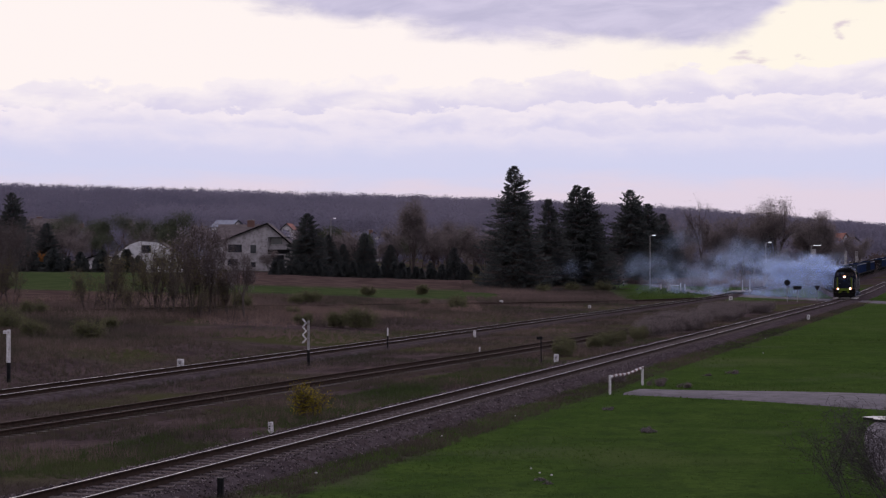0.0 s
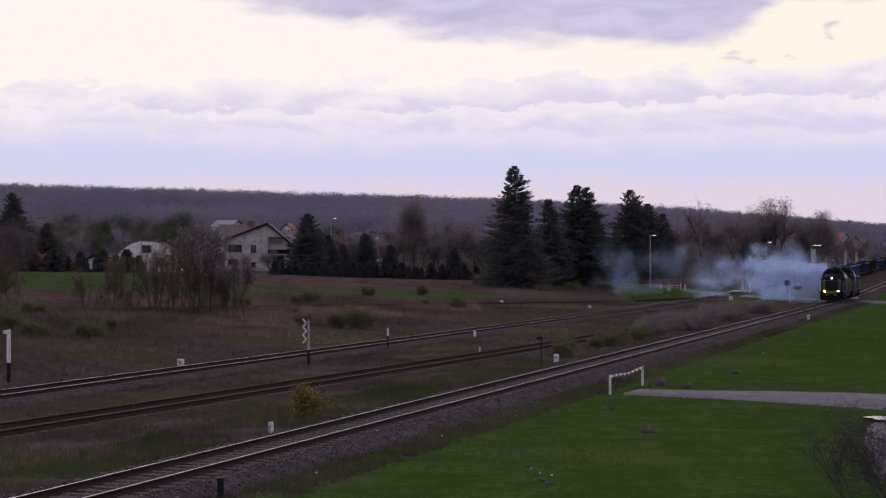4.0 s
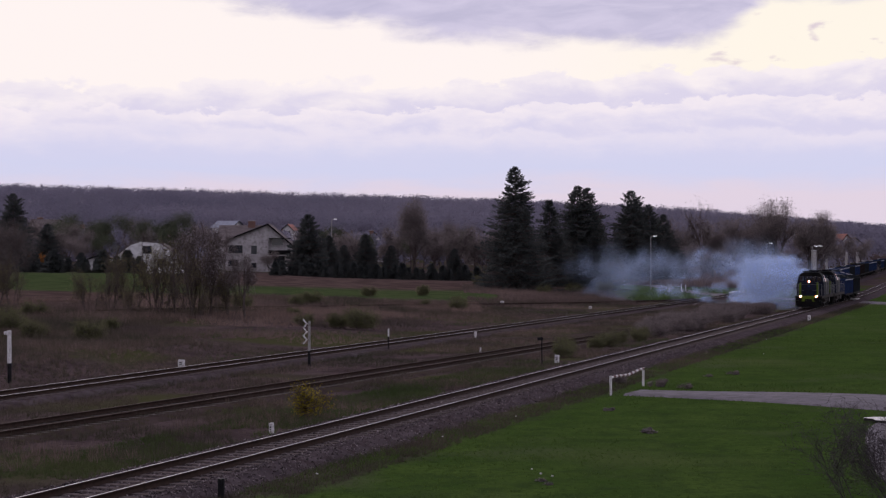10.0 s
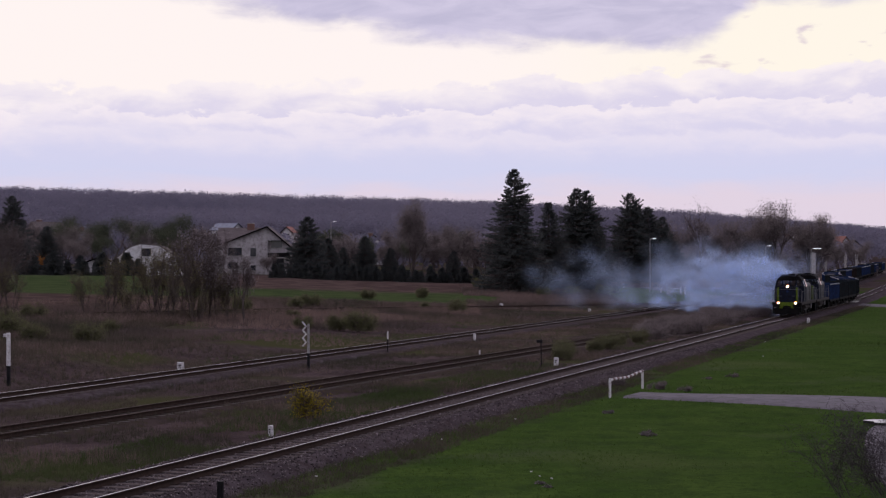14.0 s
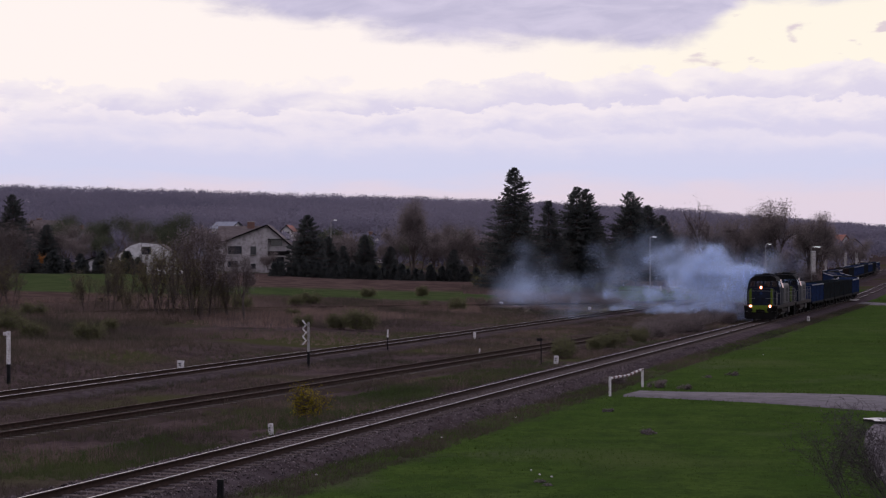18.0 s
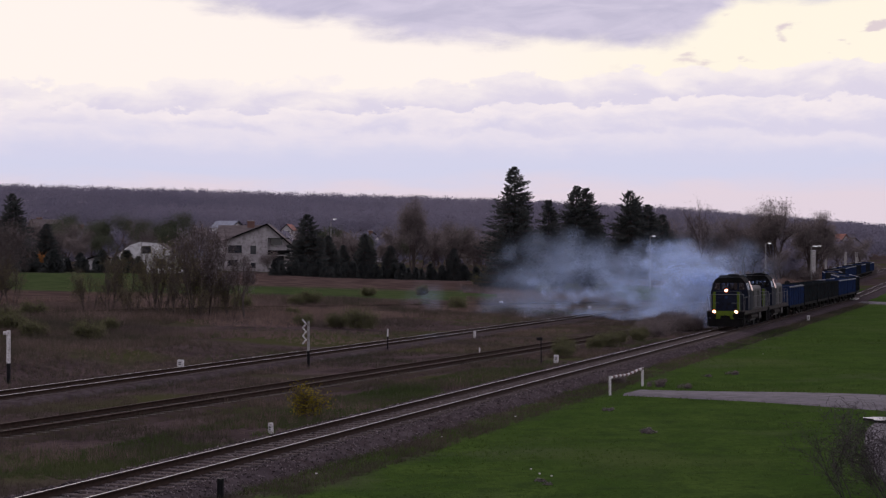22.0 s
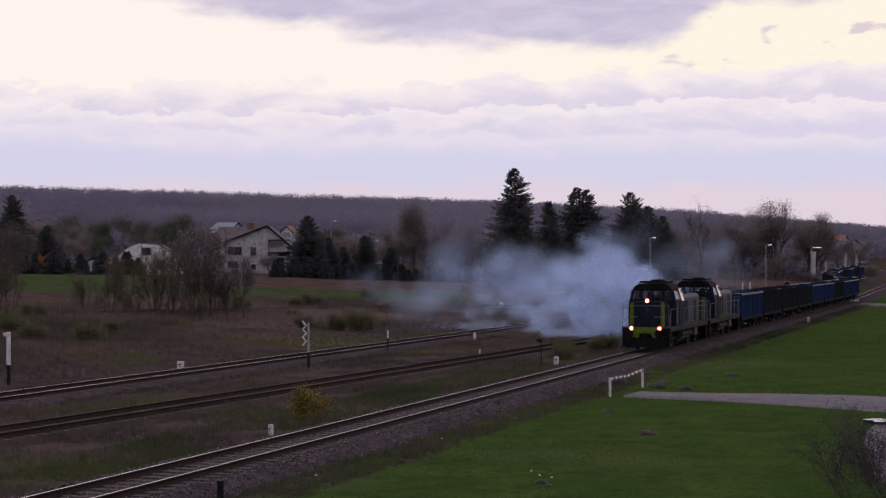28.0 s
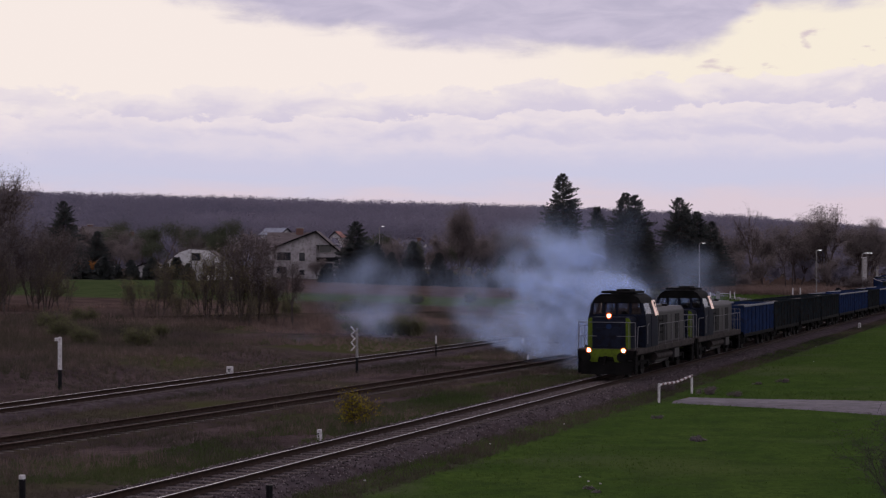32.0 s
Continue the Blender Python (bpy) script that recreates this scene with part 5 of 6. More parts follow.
tufts("reeds", "pale pinkish dry reed grass", x, y, sized(9, x, 0.3, 0.65), 13, 0.8, 0.03, M["reed_blades"])


# ---- wooded ridge and far woods ----
def far_wood(name, label, seed, n, y0, y1, k0, k1, h0, h1, flakes, size, cut, material):
    rng = np.random.default_rng(seed)
    y = y0 + (y1 - y0) * rng.uniform(0, 1, n)
    x = rng.uniform(k0, k1, n) * y
    keep = np.array([noise.noise(Vector((a * 0.012, b * 0.008, seed))) for a, b in zip(x, y)]) > cut
    q = q_of(x, y)
    keep &= ~((q > -22) & (q < 45) & (y < 640))
    x, y = x[keep], y[keep]
    h = rng.uniform(h0, h1, len(x))
    z = ground_z(x, y)
    m = len(x)
    d = rng.normal(0, 1, (m, flakes, 3))
    d /= np.linalg.norm(d, axis=2)[:, :, None]
    d *= rng.uniform(0.5, 1.05, (m, flakes, 1))
    c = np.stack([x, y, z + h * 0.58], 1)[:, None] + d * np.stack([h * 0.36, h * 0.36, h * 0.44], 1)[:, None]
    s = np.repeat(h, flakes) * rng.uniform(0.6, 1.3, m * flakes) * size
    v = tri_cloud(c.reshape(-1, 3), s, rng)
    me = link_mesh(name, v, np.arange(len(v)).reshape(-1, 3), material)
    return tagged(new(name, me), label, "wood", kind="stuff")


# the bluish haze over these woods lies in their base colour
far_wood("ridge_wood", "leafless brown wood on the ridge, purplish haze in its colour", 61, 6800, 740, 1260, -0.36, 0.34, 10.5, 13, 130, 0.038, -0.9, M["hazed_forest"])
far_wood("valley_wood", "brown and grey trees of the valley floor, haze in their colour", 62, 2600, 345, 760, -0.36, 0.34, 5, 9.5, 80, 0.085, -0.2, M["hazed_forest"])
far_wood("valley_wood", "olive brown trees among far gardens", 63, 900, 330, 640, -0.36, 0.34, 4, 8.5, 80, 0.09, 0.05, M["brown_leaves"])


# ---- houses ----
def house(name, x, y, turn, w, d, wall_h, roof_h, wall, roof, label, windows, chimney=True, balcony=False, apex=0.0, wing=False):
    """A gabled house; its gable wall, w wide, faces its own -y, the ridge runs along y. windows: (x, z, width, height) on the gable."""
    t = thing(name, pose(x, y, float(ground_z(x, y)) - 0.1, 0, 0, turn), label, "house", "village houses")
    hw = w / 2
    part("house_body", prism([(-hw, 0), (hw, 0), (hw, wall_h), (apex, wall_h + roof_h), (-hw, wall_h)], 0, d), wall, t)
    for s in (-1, 1):
        run = hw - s * apex
        sl = math.atan2(roof_h, run)
        L = math.hypot(roof_h, run) + 0.7
        m = Matrix.Rotation(s * sl, 4, "Y")
        cx, cz = apex + s * (run / 2 + 0.25 * math.cos(sl)), wall_h + roof_h / 2 - 0.25 * math.sin(sl) + 0.12
        part("roof_slope", box((cx, d / 2, cz), (L, d + 1.2, 0.16), 0.02, m), roof, t)
        part("eave_board", box((cx, -0.62, cz - 0.06), (L, 0.06, 0.26), 0.01, m), M["soot"], t)
    if wing:
        part("wing_body", box((-hw * 0.40, d * 0.55, wall_h / 2), (hw * 1.1, d * 0.8, wall_h), 0.02), wall, t)
        part("wing_roof", box((-hw * 0.40, d * 0.36, wall_h + roof_h * 0.5), (hw * 1.2, math.hypot(roof_h, d * 0.42), 0.16), 0.02, Matrix.Rotation(math.atan2(roof_h, d * 0.42), 4, "X")), roof, t)
    for wx, wz, ww, wh in windows:
        win = part("window", box((wx, -0.02, wz), (ww + 0.12, 0.08, wh + 0.12), 0.01), M["concrete"], t)
        part("pane", box((wx, -0.05, wz), (ww, 0.06, wh), 0.005), M["glass_dark"], win)
        part("sill", box((wx, -0.12, wz - wh / 2 - 0.1), (ww + 0.3, 0.22, 0.06), 0.01), M["concrete"], win)
    for k in range(max(2, int(d / 3.2))):
        yy = 1.6 + k * 3.0
        for s in (-1, 1):
            win = part("window", box((s * (hw + 0.01), yy, 1.7), (0.08, 1.4, 1.4), 0.01), M["white_paint"], t)
            part("pane", box((s * (hw + 0.04), yy, 1.7), (0.06, 1.2, 1.2), 0.005), M["glass_dark"], win)
    if chimney:
        ch = part("chimney", box((apex - 3.4, d * 0.55, wall_h + roof_h + 0.1), (1.3, 0.9, 1.4), 0.02), M["brick"], t)
        part("chimney_cap", box((apex - 3.4, d * 0.55, wall_h + roof_h + 0.84), (1.46, 1.06, 0.1), 0.01), M["concrete"], ch)
    if balcony:
        b = part("balcony", box((hw * 0.70, -0.65, 3.0), (hw * 0.58, 1.3, 0.16), 0.02), M["concrete"], t)
        part("balcony_rail", box((hw * 0.70, -1.27, 3.5), (hw * 0.58, 0.06, 0.8), 0.01), M["soot"], b)
        part("balcony_wall", box((hw * 0.40, -0.62, 3.2), (0.14, 1.25, 6.4), 0.02), wall, b)
        part("balcony_roof", box((hw * 0.70, -0.6, 6.0), (hw * 0.58, 1.25, 0.12), 0.02), M["soot"], b)
    return t


def cottage():
    t = thing("cottage", pose(-48.9, 262, float(ground_z(-48.9, 262)) - 0.1, 0, 0, 4), "low white cottage with a rounded mansard gable behind bushes", "house", "village houses")
    shape = [(-6.0, 0), (6.0, 0), (6.0, 2.0), (4.6, 3.6), (2.6, 4.9), (-0.4, 5.2), (-2.2, 4.6), (-4.4, 2.8), (-6.0, 1.6)]
    part("house_body", prism(shape, 0, 7), M["white_wall"], t)
    part("mansard_roof", prism([(x * 1.03, z + 0.14 if z > 1 else 1.4) for x, z in shape[2:]], -0.35, 7.4), M["roof_grey"], t).location.y = 0.6
    for wx, wz, ww, wh in ((0.6, 3.9, 1.4, 1.2), (-2.2, 2.0, 1.2, 1.2), (3.0, 1.8, 1.4, 1.2)):
        win = part("window", box((wx, -0.02, wz), (ww + 0.16, 0.08, wh + 0.16), 0.01), M["concrete"], t)
        part("pane", box((wx, -0.05, wz), (ww, 0.06, wh), 0.005), M["glass_dark"], win)


cottage()
house("house", -34.2, 289, 2, 13.6, 11, 4.9, 3.6, M["plaster"], M["roof_grey"], "two-storey pale plaster house with a low grey gable roof", [(-3.2, 4.1, 2.5, 1.4), (0.1, 4.0, 1.0, 1.5), (4.3, 5.5, 2.0, 1.3), (4.6, 2.2, 2.0, 1.6), (-3.6, 1.6, 1.8, 1.2), (0.1, 1.2, 0.9, 0.9)], True, True, 2.6, True)
house("shed", -58.0, 272, 6, 5.0, 5, 2.0, 0.8, M["white_wall"], M["roof_grey"], "small white outbuilding among trees", [(0.6, 1.2, 0.9, 0.8)], False)
house("house", -66.6, 520, 62, 7.0, 7.5, 10.9, 2.0, M["white_wall"], M["roof_slate"], "far white house with a slate roof above the treetops", [(-1.6, 11.0, 1.8, 1.4), (1.8, 11.0, 1.8, 1.4)], False)
house("house", -50.5, 520, -10, 3.4, 6, 10.2, 1.6, M["white_wall"], M["roof_red"], "far pinkish house with a red roof", [(0.4, 9.2, 1.0, 1.0)], False)
house("house", -106.5, 418, -35, 8.0, 9, 6.0, 5.5, M["plaster"], M["roof_grey"], "far house with a steep grey roof", [(0, 6.5, 1.2, 1.4)])
house("barn", -113.0, 530, 75, 10.0, 9, 9.6, 1.6, M["white_wall"], M["roof_grey"], "long pale far barn", [])
house("house", 9.0, 560, 10, 7.0, 8, 5.5, 4.0, M["white_wall"], M["roof_red"], "far pink-white house with a red roof", [(-1.2, 6.0, 1.2, 1.4)])
house("house", 140.0, 560, 40, 9.0, 11, 6.0, 4.0, M["white_wall"], M["roof_red"], "far white house with a red roof", [(-1.5, 4.0, 1.4, 1.4), (1.5, 4.0, 1.4, 1.4)])
house("house", 151.0, 590, 20, 9.0, 10, 5.0, 3.5, M["plaster"], M["roof_grey"], "far plaster house on the slope", [(1.5, 3.4, 1.4, 1.4)])
house("house", 131.0, 600, -20, 9.0, 10, 6.0, 4.0, M["white_wall"], M["roof_red"], "far house with a red roof among trees", [(-1.5, 4.0, 1.4, 1.4)])
house("house", -20.0, 470, -20, 8.0, 9, 5.0, 3.6, M["white_wall"], M["roof_grey"], "far white house among gardens", [(0, 4.0, 1.2, 1.2)])


# ---- road, crossing, barrier ----
def strip(name, points, widths, material, label, category, lift=0.05):
    v, f = [], []
    n = len(points)
    for k, ((x, y), w) in enumerate(zip(points, widths)):
        a, b = points[max(k - 1, 0)], points[min(k + 1, n - 1)]
        d = Vector((b[0] - a[0], b[1] - a[1])).normalized()
        for o, z in ((-w / 2 - 0.25, -0.12), (-w / 2, 0.0), (w / 2, 0.0), (w / 2 + 0.25, -0.12)):
            px, py = x - d.y * o, y + d.x * o
            v.append((px, py, float(ground_z(px, py)) + lift + z))
    for k in range(n - 1):
        for j in range(3):
            i = 4 * k + j
            f += [(i, i + 4, i + 5), (i, i + 5, i + 1)]
    return tagged(new(name, link_mesh(name, v, f, material)), label, category, kind="structure")


def bend(points, n=8):
    """A smooth line through the points."""
    out = []
    P = [Vector(p) for p in points]
    for k in range(len(P) - 1):
        a, b, c, d = P[max(k - 1, 0)], P[k], P[k + 1], P[min(k + 2, len(P) - 1)]
        for j in range(n):
            t = j / n
            out.append(tuple(0.5 * ((2 * b) + (c - a) * t + (2 * a - 5 * b + 4 * c - d) * t * t + (3 * b - a - 3 * c + d) * t ** 3)))
    return out + [tuple(P[-1])]


lane = bend([(8.3, 70.6), (11.0, 69.4), (14.0, 68.2), (16.8, 66.6), (20.0, 64.0), (26.0, 58.0), (34.0, 48.0)])
strip("road", lane, [2.3 + 4.2 * step(k / len(lane) * 1.6) for k in range(len(lane))], M["asphalt"], "grey asphalt lane ending at the line", "road", 0.07)
path = bend([(19.5, 62.5), (16.0, 56.0), (13.6, 47.0), (12.4, 40.0), (12.0, 30.0)])
strip("footpath", path, [2.0] * len(path), M["asphalt"], "worn grey path beside the shrubs", "path", 0.055)


def water():
    m = mat("puddle_water", (0.02, 0.02, 0.02), (0.03, 0.028, 0.026), 2, 0.03, bump=0.0)
    bm = bmesh.new()
    ring = []
    for k in range(22):
        a = 2 * math.pi * k / 22
        r = 1 + 0.22 * math.sin(3 * a + 1) + 0.12 * math.sin(5 * a)
        ring.append(bm.verts.new((15.9 + 0.75 * r * math.cos(a), 57.7 + 0.62 * r * math.sin(a), 0)))
    bm.faces.new(ring)
    r = bmesh.ops.extrude_face_region(bm, geom=list(bm.faces))
    for v in r["geom"]:
        if isinstance(v, bmesh.types.BMVert):
            v.co.z += 0.09
    bmesh.ops.recalc_face_normals(bm, faces=bm.faces)
    ob = part("puddle", bm, m)
    ob.location.z = 0.06
    return tagged(ob, "puddle mirroring the bright sky", "puddle", kind="structure")


water()

# the level crossing up the line
cross = bend([(66.0, 200.0), (60.5, 214.0), (56.6, 227.0), (51.0, 239.0), (43.5, 263.0), (38.5, 292.0), (34.0, 330.0)])
strip("road", cross, [5.0 - 2.0 * step((k / len(cross) - 0.55) * 4) for k in range(len(cross))], M["asphalt"], "pale road that crosses the lines", "road", 0.10)


def crossing_panels(fx, y, label):
    t = thing("crossing_deck", Matrix(), label, "crossing", "crossing decks")
    for k in range(3):
        for o in (-1.2, -0.36, 0.36, 1.2):
            w = 0.62 if abs(o) < 1 else 0.7
            yy = y + 1.9 * (k - 1)
            x = fx(yy)
            bm = box((0, 0, 0), (w, 1.84, 0.12), 0.015)
            p = part("deck_slab", bm, M["concrete"], t)
            p.matrix_basis = pose(x + o * 0.945, yy - o * 0.327, float(rail_z(yy)) - 0.03, 0, 0, -19.06)
    return t


crossing_panels(line_x, 225.5, "pale concrete crossing slabs between the rails")
crossing_panels(far_x, 262.0, "pale concrete crossing slabs on the second line")


def bent_barrier():
    t = thing("guard_rail", Matrix(), "white bent guard rail with worn red bands across the lane", "barrier")
    a, b = Vector((7.22, 69.6, 0)), Vector((9.26, 74.7, 0))
    for p, h in ((a, 0.82), (b, 0.86)):
        bm = rod(bmesh.new(), p + Vector((0, 0, -0.2)), p + Vector((0, 0, h)), 0.06, 0.055, 10)
        part("post", bm, M["white_paint"], t)
    n = 16
    for k in range(n):
        pts = []
        for j in (k, k + 1):
            f = j / n
            p = a.lerp(b, f)
            pts.append((p.x, p.y, 0.74 - 0.05 * math.sin(f * math.pi) + 0.05 * f + 0.02 * math.sin(f * 9)))
        part("rail_band", pipe(pts, 0.062, 8), M["white_paint"] if k % 2 == 0 else M["faded_red"], t)
    return t


bent_barrier()


# ---- lineside marks ----
def mile_stone(x, y, h, w=0.26, label="small white kilometre stone with dark marks"):
    t = thing("marker_stone", pose(x, y, float(ground_z(x, y)), 0, random.uniform(-3, 3), -19), label, "marker", "marker stones")
    part("stone", box((0, 0, h / 2 - 0.1), (w, 0.18, h + 0.2), 0.03), M["white_paint"], t)
    part("mark", box((0, -0.094, h * 0.62), (w * 0.5, 0.012, h * 0.12)), M["dark_paint"], t)
    part("mark", box((0, -0.094, h * 0.4), (w * 0.36, 0.012, h * 0.12)), M["dark_paint"], t)
    return t


for x, y, h, w in ((-14.24, 87.3, 0.42, 0.36), (6.44, 91.7, 0.44, 0.25), (7.03, 194.2, 0.56, 0.4), (-5.78, 54.1, 0.36, 0.13), (35.35, 155.7, 0.52, 0.26), (17.27, 189.7, 0.42, 0.3), (41.5, 232.0, 0.5, 0.5)):
    mile_stone(x, y, h, w)


def line_post(x, y, h, white_from, r, label, board=False):
    t = thing("marker_post", pose(x, y, float(ground_z(x, y)), 0, random.uniform(-1, 1), -19), label, "post", "lineside posts")
    part("foot", rod(bmesh.new(), (0, 0, -0.2), (0, 0, white_from), r, r, 10), M["dark_paint"], t)
    if h > white_from:
        part("shaft", rod(bmesh.new(), (0, 0, white_from), (0, 0, h), r * 1.05, r, 10), M["white_paint"], t)
    if board:
        part("head_board", box((-0.06, -0.08, h - 0.12), (0.34, 0.05, 0.16), 0.01), M["white_paint"] if h > white_from else M["dark_paint"], t)
    return t


line_post(-20.43, 75.7, 2.5, 0.95, 0.095, "tall white post with a black foot", True)
line_post(2.35, 119.6, 0.56, 0.0, 0.10, "short white post beside the line")
line_post(-3.55, 103.2, 1.45, 0.95, 0.05, "thin dark post with a white top")
line_post(5.51, 90.2, 1.55, 1.55, 0.032, "thin dark post with a small plate between the lines", True)
line_post(-5.42, 39.2, 0.5, 0.5, 0.085, "short dark wooden post by the ballast")
line_post(-11.5, 39.2, 0.72, 0.62, 0.08, "short dark post with a white head by the old siding")
line_post(2.3, 101.0, 0.35, 0.0, 0.05, "tiny white peg beside the line")
for x, y, h in ((48.5, 260.5, 2.3), (49.6, 260.0, 2.3), (39.6, 268, 1.4), (40.3, 268, 1.3), (36.6, 270, 1.1), (32.0, 285, 1.0)):
    line_post(x, y, h, 0.2, 0.09, "white post at the level crossing")


def zigzag_sign():
    t = thing("lattice_signal", pose(-7.34, 87.8, 0, 0, 0, -12), "post with three white crossed warning boards", "sign")
    part("foot", rod(bmesh.new(), (0, 0, -0.2), (0, 0, 0.9), 0.085, 0.08, 10), M["dark_paint"], t)
    part("shaft", rod(bmesh.new(), (0, 0, 0.9), (0, 0, 2.5), 0.075, 0.07, 10), M["steel_grey"], t)
    for k in range(6):
        m = Matrix.Rotation(radians(48 if k % 2 else -48), 4, "Y")
        part("board", box((-0.2, -0.09 - 0.02 * (k % 2), 1.40 + 0.215 * k), (0.36, 0.02, 0.075), 0.004, m), M["white_paint"], t)
    return t


zigzag_sign()


def street_lamp(x, y, h, wide=0.0, lit=True):
    t = thing("street_lamp", pose(x, y, float(ground_z(x, y)) - 0.1, 0, 0, 0), "pale concrete street lamp with a small lit head", "lamp", "street lamps")
    part("pole", rod(bmesh.new(), (0, 0, 0), (0, 0, h - 0.2), 0.11, 0.07, 10), M["steel_grey"], t)
    part("arm", pipe([(0, 0, h - 0.25), (0.25, 0, h), (0.6 + wide * 0.3, 0, h + 0.05)], 0.05), M["concrete"], t)
    head = part("head", box((0.7 + wide * 0.5, 0, h + 0.06), (0.7 + wide, 0.3, 0.14), 0.05), M["steel_grey"], t)
    part("lens", box((0.7 + wide * 0.5, 0, h - 0.04), (0.6 + wide, 0.24, 0.07), 0.02), M["street_glow"], head)
    return t


street_lamp(35.4, 275, 9.3)
street_lamp(57.2, 285, 8.4)
street_lamp(-20.9, 300, 13.7 - float(ground_z(-20.9, 300)))
street_lamp(75.6, 330, 7.6, 1.0)


def slab_post(x, y, h, w):
    t = thing("concrete_pillar", pose(x, y, float(ground_z(x, y)) - 0.1, 0, 0, 0), "pale concrete pillar beside the far line", "pillar", "pillars")
    part("shaft", box((0, 0, h / 2), (w, w * 0.6, h), 0.03), M["concrete"], t)
    part("cap", box((0, 0, h + 0.05), (w * 1.15, w * 0.7, 0.1), 0.02), M["white_paint"], t)
    return t


slab_post(76.4, 332, 6.6, 0.95)
for x, h in ((95.2, 5.7), (100.1, 5.5), (102.8, 5.5)):
    slab_post(x, 400, h, 0.55)


def road_sign(x, y, h, kind):
    t = thing("road_sign", pose(x, y, float(ground_z(x, y)) - 0.1), {"round": "round road sign seen from its dark back", "plate": "small dark plate on a post", "tri": "yield sign pointing down, seen from behind"}[kind], "sign", "crossing signs")
    part("pole", rod(bmesh.new(), (0, 0, 0), (0, 0, h), 0.045, 0.045, 8), M["steel_grey"], t)
    if kind == "round":
        bm = rod(bmesh.new(), (0, -0.05, h), (0, -0.08, h), 0.42, 0.42, 24)
    elif kind == "plate":
        bm = box((0, -0.06, h), (1.15, 0.04, 0.5), 0.01)
    else:
        bm = prism([(-0.42, h + 0.25), (0, h - 0.45), (0.42, h + 0.25)], -0.08, -0.05)
    part("sign_plate", bm, M["dark_paint"], t)
    return t


road_sign(47.5, 222.0, 2.75, "round")
road_sign(49.0, 222.5, 2.05, "plate")
road_sign(51.6, 222.0, 2.1, "tri")


def crossing_gate():
    t = thing("crossing_gate", pose(37.6, 268, float(ground_z(37.6, 268)) - 0.1), "white raised-post fence with a dark machine box", "gate")
    part("machine_box", box((0, 0, 0.75), (0.55, 0.5, 1.3), 0.04), M["steel_grey"], t)
    part("beam", pipe([(0.2, 0, 1.1), (2.0, 0, 1.02)], 0.06, 8), M["white_paint"], t)
    return t


crossing_gate()


def garden_shed_light():
    t = thing("garden_tank", pose(-62.6, 266, float(ground_z(-62.6, 266))), "small white garden tank beside the hedge", "tank")
    part("body", box((0, 0, 0.35), (0.9, 0.7, 0.7), 0.08), M["white_wall"], t)
    part("lid", rod(bmesh.new(), (0, 0, 0.7), (0, 0, 0.76), 0.2, 0.2, 12), M["dark_paint"], t)
    return t


garden_shed_light()


# ---- dead weeds and litter in the meadow ----
clump = plant("dead_weed_clump", tree_meshes(0.22, 0.30, 71, M["grey_twigs"], 2, 0.012, 12, 3, 0.05, 0.008, 0.6, 2, 0.05, 0.0, 0.0, 0.9, "grey_twigs"), 6.90, 53.95, "grey dead weed clump in the meadow", "weed", "dead weeds")
again(clump, 6.35, 62.06, 288, 0.80)
again(clump, 2.54, 42.33, 198, 0.55)
again(clump, 2.70, 41.69, 180, 0.50)
for x, y in ((19.78, 99.45), (23.62, 117.93), (2.43, 44.38), (2.61, 43.44), (2.90, 43.00), (-0.04, 52.57), (-3.42, 43.44), (2.67, 59.38)):
    t = thing("paper_scrap", pose(x, y, float(ground_z(x, y)) + 0.03, 0, 0, 40 * x), "small white scrap of litter in the grass", "litter", "litter")
    part("scrap", box((0, 0, 0.03), (0.06, 0.05, 0.035), 0.01), M["white_paint"], t)


# ---- loose ballast stones ----
def stones():
    rng = np.random.default_rng(77)
    n = 26000
    y = 32 + 80 * rng.uniform(0, 1, n) ** 1.5
    o = rng.uniform(-2.7, 2.8, n)
    ok = (np.abs(np.abs(o) - 0.75) > 0.1)
    y, o = y[ok], o[ok]
    x = line_x(y) + o * 0.945
    y = y - o * 0.327
    z = 0.45 - 0.19 - np.maximum(np.abs(o) - 1.75, 0) * 0.42
    r = rng.uniform(0.025, 0.06, len(x))
    d = rng.normal(0, 1, (len(x), 4, 3))
    d /= np.linalg.norm(d, axis=2)[:, :, None]
    v = (np.stack([x, y, z + 0.01], 1)[:, None] + d * r[:, None, None]).reshape(-1, 3)
    i = np.arange(len(x)) * 4
    f = np.concatenate([np.stack([i + a, i + b, i + c], 1) for a, b, c in ((0, 1, 2), (0, 2, 3), (0, 3, 1), (1, 3, 2))])
    tagged(new("ballast_stones", link_mesh("ballast_stones", v, f, M["stone"])), "loose grey ballast stones", "stones", kind="stuff")


stones()


# ---- movements ----
def stack_at(t, second=False):
    m = vehicle_pose(front_s(t) + (20.99 if second else 6.75), 4.1)
    return m, m @ Vector((0, -1.2, 3.7))


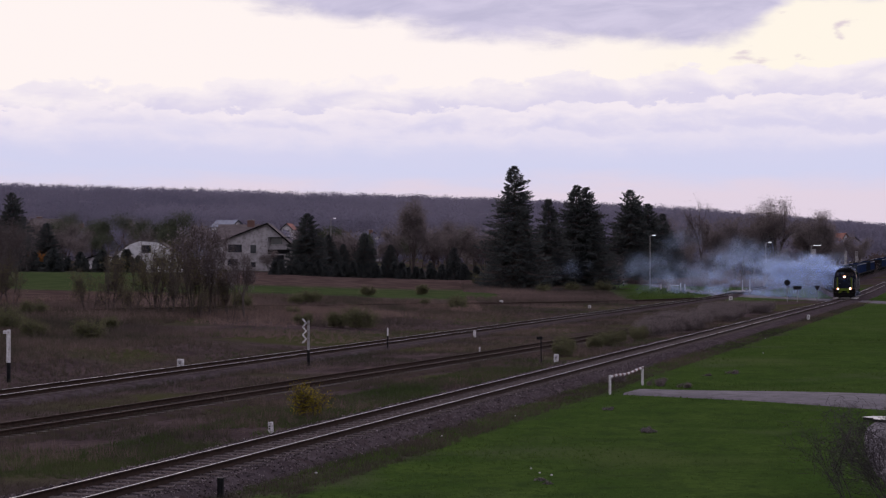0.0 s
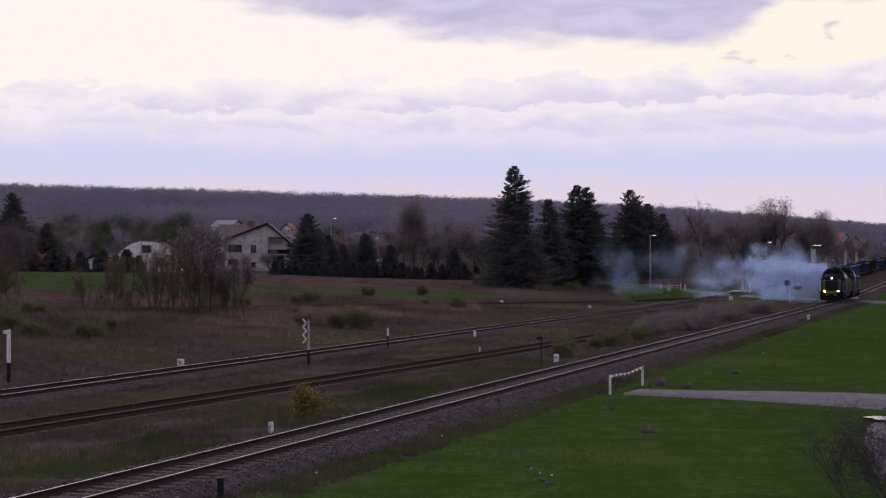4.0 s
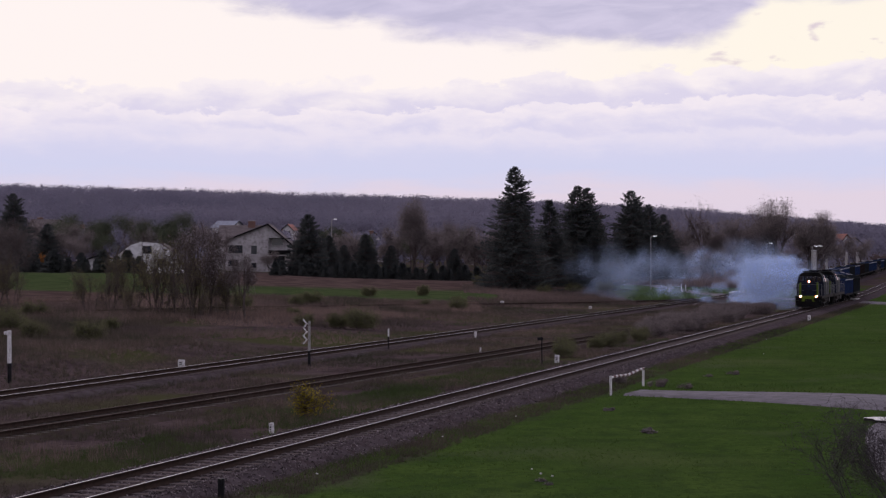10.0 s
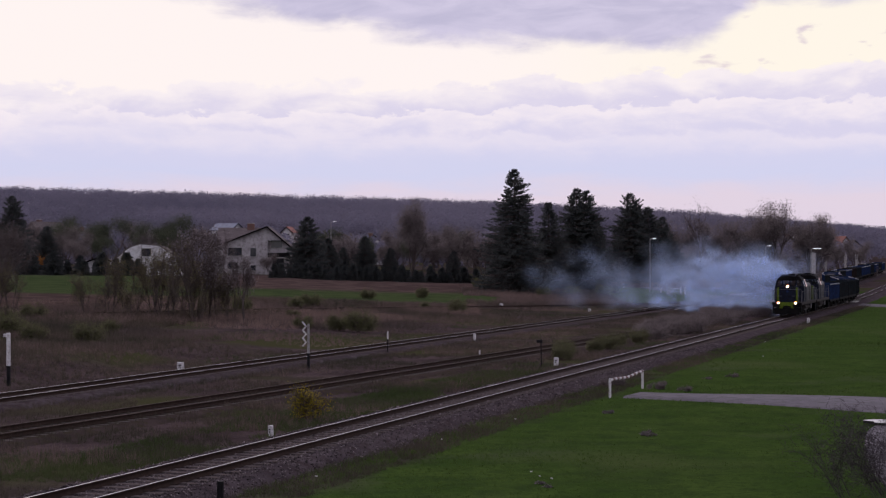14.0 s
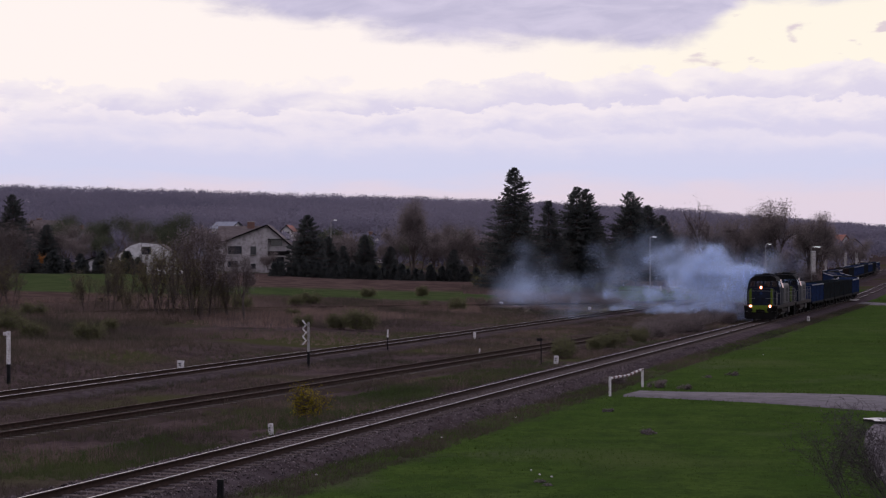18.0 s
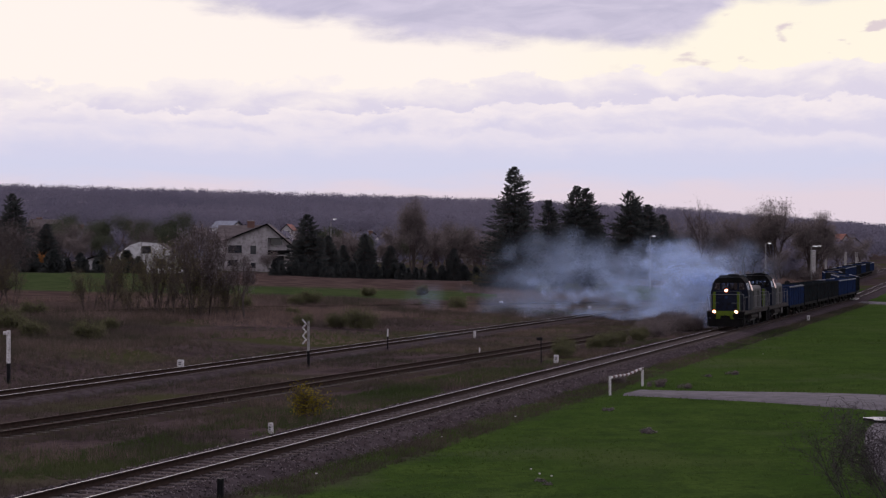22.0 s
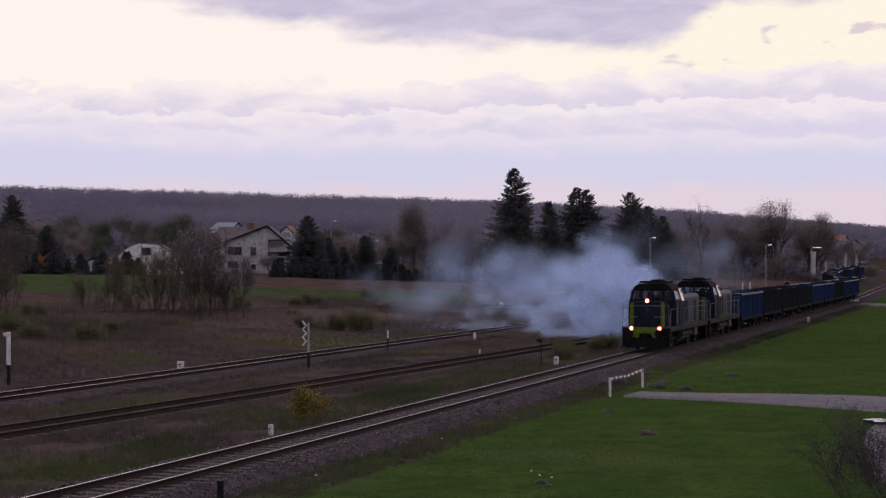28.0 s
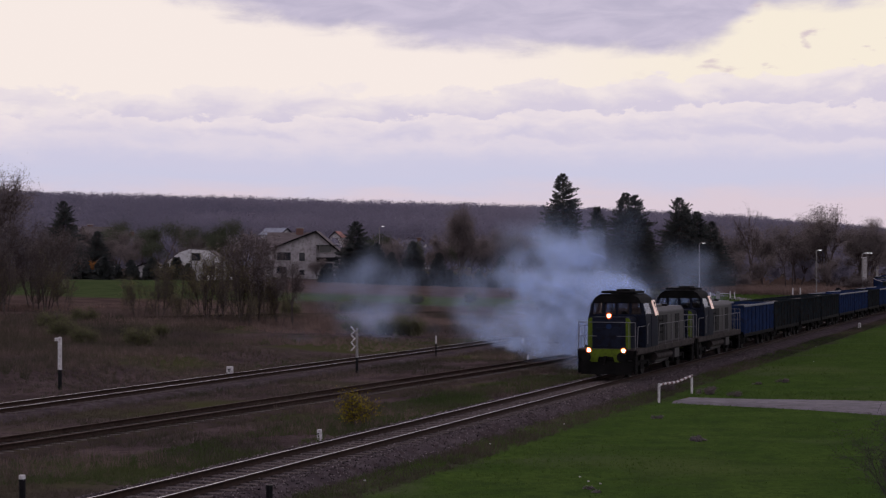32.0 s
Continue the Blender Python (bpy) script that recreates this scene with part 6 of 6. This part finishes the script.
def drift(born, age, spread, back=0.0, second=False):
    """Where a wisp born at that time has gone: thrown up, blown to the left, sinking and spreading."""
    _, p = stack_at(born, second)
    w = 0.16 + 0.36 * min(age, 16) ** 0.95
    # each beat of the engine throws its own billow, a few of them high
    beat = math.floor(born / 1.3)
    kick = (0.5 + 0.5 * math.sin(beat * 2.4 + 0.8 * math.sin(beat * 1.1))) ** 4
    strong = 0.75 + 0.25 * float(step((born - 8.0) / 10.0))
    thin = 0.8 * max(0.0, min(age, 16) - 7.0) ** 1.5
    gust = 1 + 0.12 * math.sin(born * 0.9) + 0.16 * spread[0]
    if second:  # the idling engine behind leaves a thin haze over the wagons
        gust, kick = 0.25 + 0.25 * abs(spread[0]), 0.25
    billow = Vector((math.sin(born * 3.1 + age), math.sin(born * 2.3 - age * 0.7), math.sin(born * 4.3 + age * 0.8))) * 0.22 * min(age, 5) ** 0.7
    x = p.x - (0.9 + back) * (1 - math.exp(-age / 0.3)) + WIND.x * age * gust * (1 + 0.5 * (min(age, 9) / 8) ** 3) + billow.x + spread[0] * thin
    y = p.y + WIND.y * age + spread[1] * (w * 1.3 + 2.2 * thin) + billow.y
    low = float(ground_z(x, y)) + 0.4
    part_up = max(-1.6, min(1.6, spread[2] + 0.1))
    jet = 0.25 + 0.7 * kick * strong
    if part_up > 0:
        z = p.z + jet * (1 - math.exp(-age / 0.6)) + part_up * (0.12 + 0.10 * min(age, 8) + 0.6 * kick * strong * min(age, 3.8) ** 0.9)
    else:
        z = p.z + jet * (1 - math.exp(-age / 0.6)) * math.exp(-age / 4.0)
        z += (z - low) * part_up / 1.35 * (1 - math.exp(-age / 1.6))
    z = max(z + billow.z * 0.8, low + 0.2 * abs(spread[1]))
    return Vector((x, y, z)), low


def motions():
    steps = [0.0] + [float(k) for k in range(1, 32)] + [32.0]
    for ob, wheels, back, pivot in TRAIN:
        walk(ob, [(t, vehicle_pose(front_s(t) + back, pivot)) for t in steps])
    # the wheels roll
    s0 = front_s(0)
    turns = [(k * 0.14, Matrix.Rotation((s0 - front_s(k * 0.14)) / 0.5, 4, "X")) for k in range(229)]
    for ob, wheels, back, pivot in TRAIN:
        for w in wheels:
            home = w.matrix_basis.copy()
            walk(w, [(t, home @ r) for t, r in turns])
    walk(sky_dome, [(t, pose(0, 0, 5.8, 0, 0, 0.0886 * t)) for t in (0.0, 8.0, 16.0, 24.0, 32.0)])
    for k, (ob, born, spread, long_lived, spin, veil) in enumerate(PUFFS):
        second = veil and k % 9 == 0
        life = (6.5 + 4.0 * long_lived) if veil else (1.8 + 4.2 * long_lived ** 1.5)
        depth = 3.8 if veil else 1.7

        def drifting(a):
            """It rolls up behind the train, drifts, and sinks away as it thins out."""
            p, low = drift(born, a, spread, 0.0 if veil else 1.3 * (k % 2), second)
            sink = float(step((a - life) / (4.0 if veil else 3.0)))
            if veil:
                p.z = max(p.z, low + 1.3)
                sink = max(sink, 1 - float(step((a - 0.9) / 1.4)))
            p.z += (low - depth - p.z) * sink
            calm = 1 - sink
            return Matrix.Translation(p) @ pose(0, 0, 0, 0, spin[0] * min(a, 3) * 5 * calm, spin[1] * min(a, 3) * 5 * calm)

        rows = []
        if veil:
            rows.append((0.0, drifting(max(0.0, -born))))
        else:
            for t in steps:
                if t < born - 0.2:
                    rows.append((t, vehicle_pose(front_s(t) + (20.99 if second else 6.75), 4.1) @ pose(0, 1.8 + spread[0] * 0.5, 2.3, 0, 0, 90)))
            if born > 0.0:
                rows.append((min(born, 32.0), stack_at(min(born, 32.0), second)[0] @ pose(0, 0.2, 2.3, 0, 0, 86)))
            else:
                rows.append((0.0, drifting(-born)))
        for a in (0.0, 0.35, 0.8, 1.2, 1.6, 2.0, 2.4, 3.2, 4.5, 6.0, 7.5, 9.0, 10.5, 12.0, 13.5, 15.0, 17.5, 30.0, 47.0):
            t = born + a
            if rows[-1][0] + 0.1 < t < 31.9 and (a > 0 or veil):
                rows.append((t, drifting(a)))
        if rows[-1][0] < 31.95 and (veil or 32.0 - born > 0.05):
            rows.append((32.0, drifting(max(0.0, 32.0 - born))))
        walk(ob, rows)


motions()
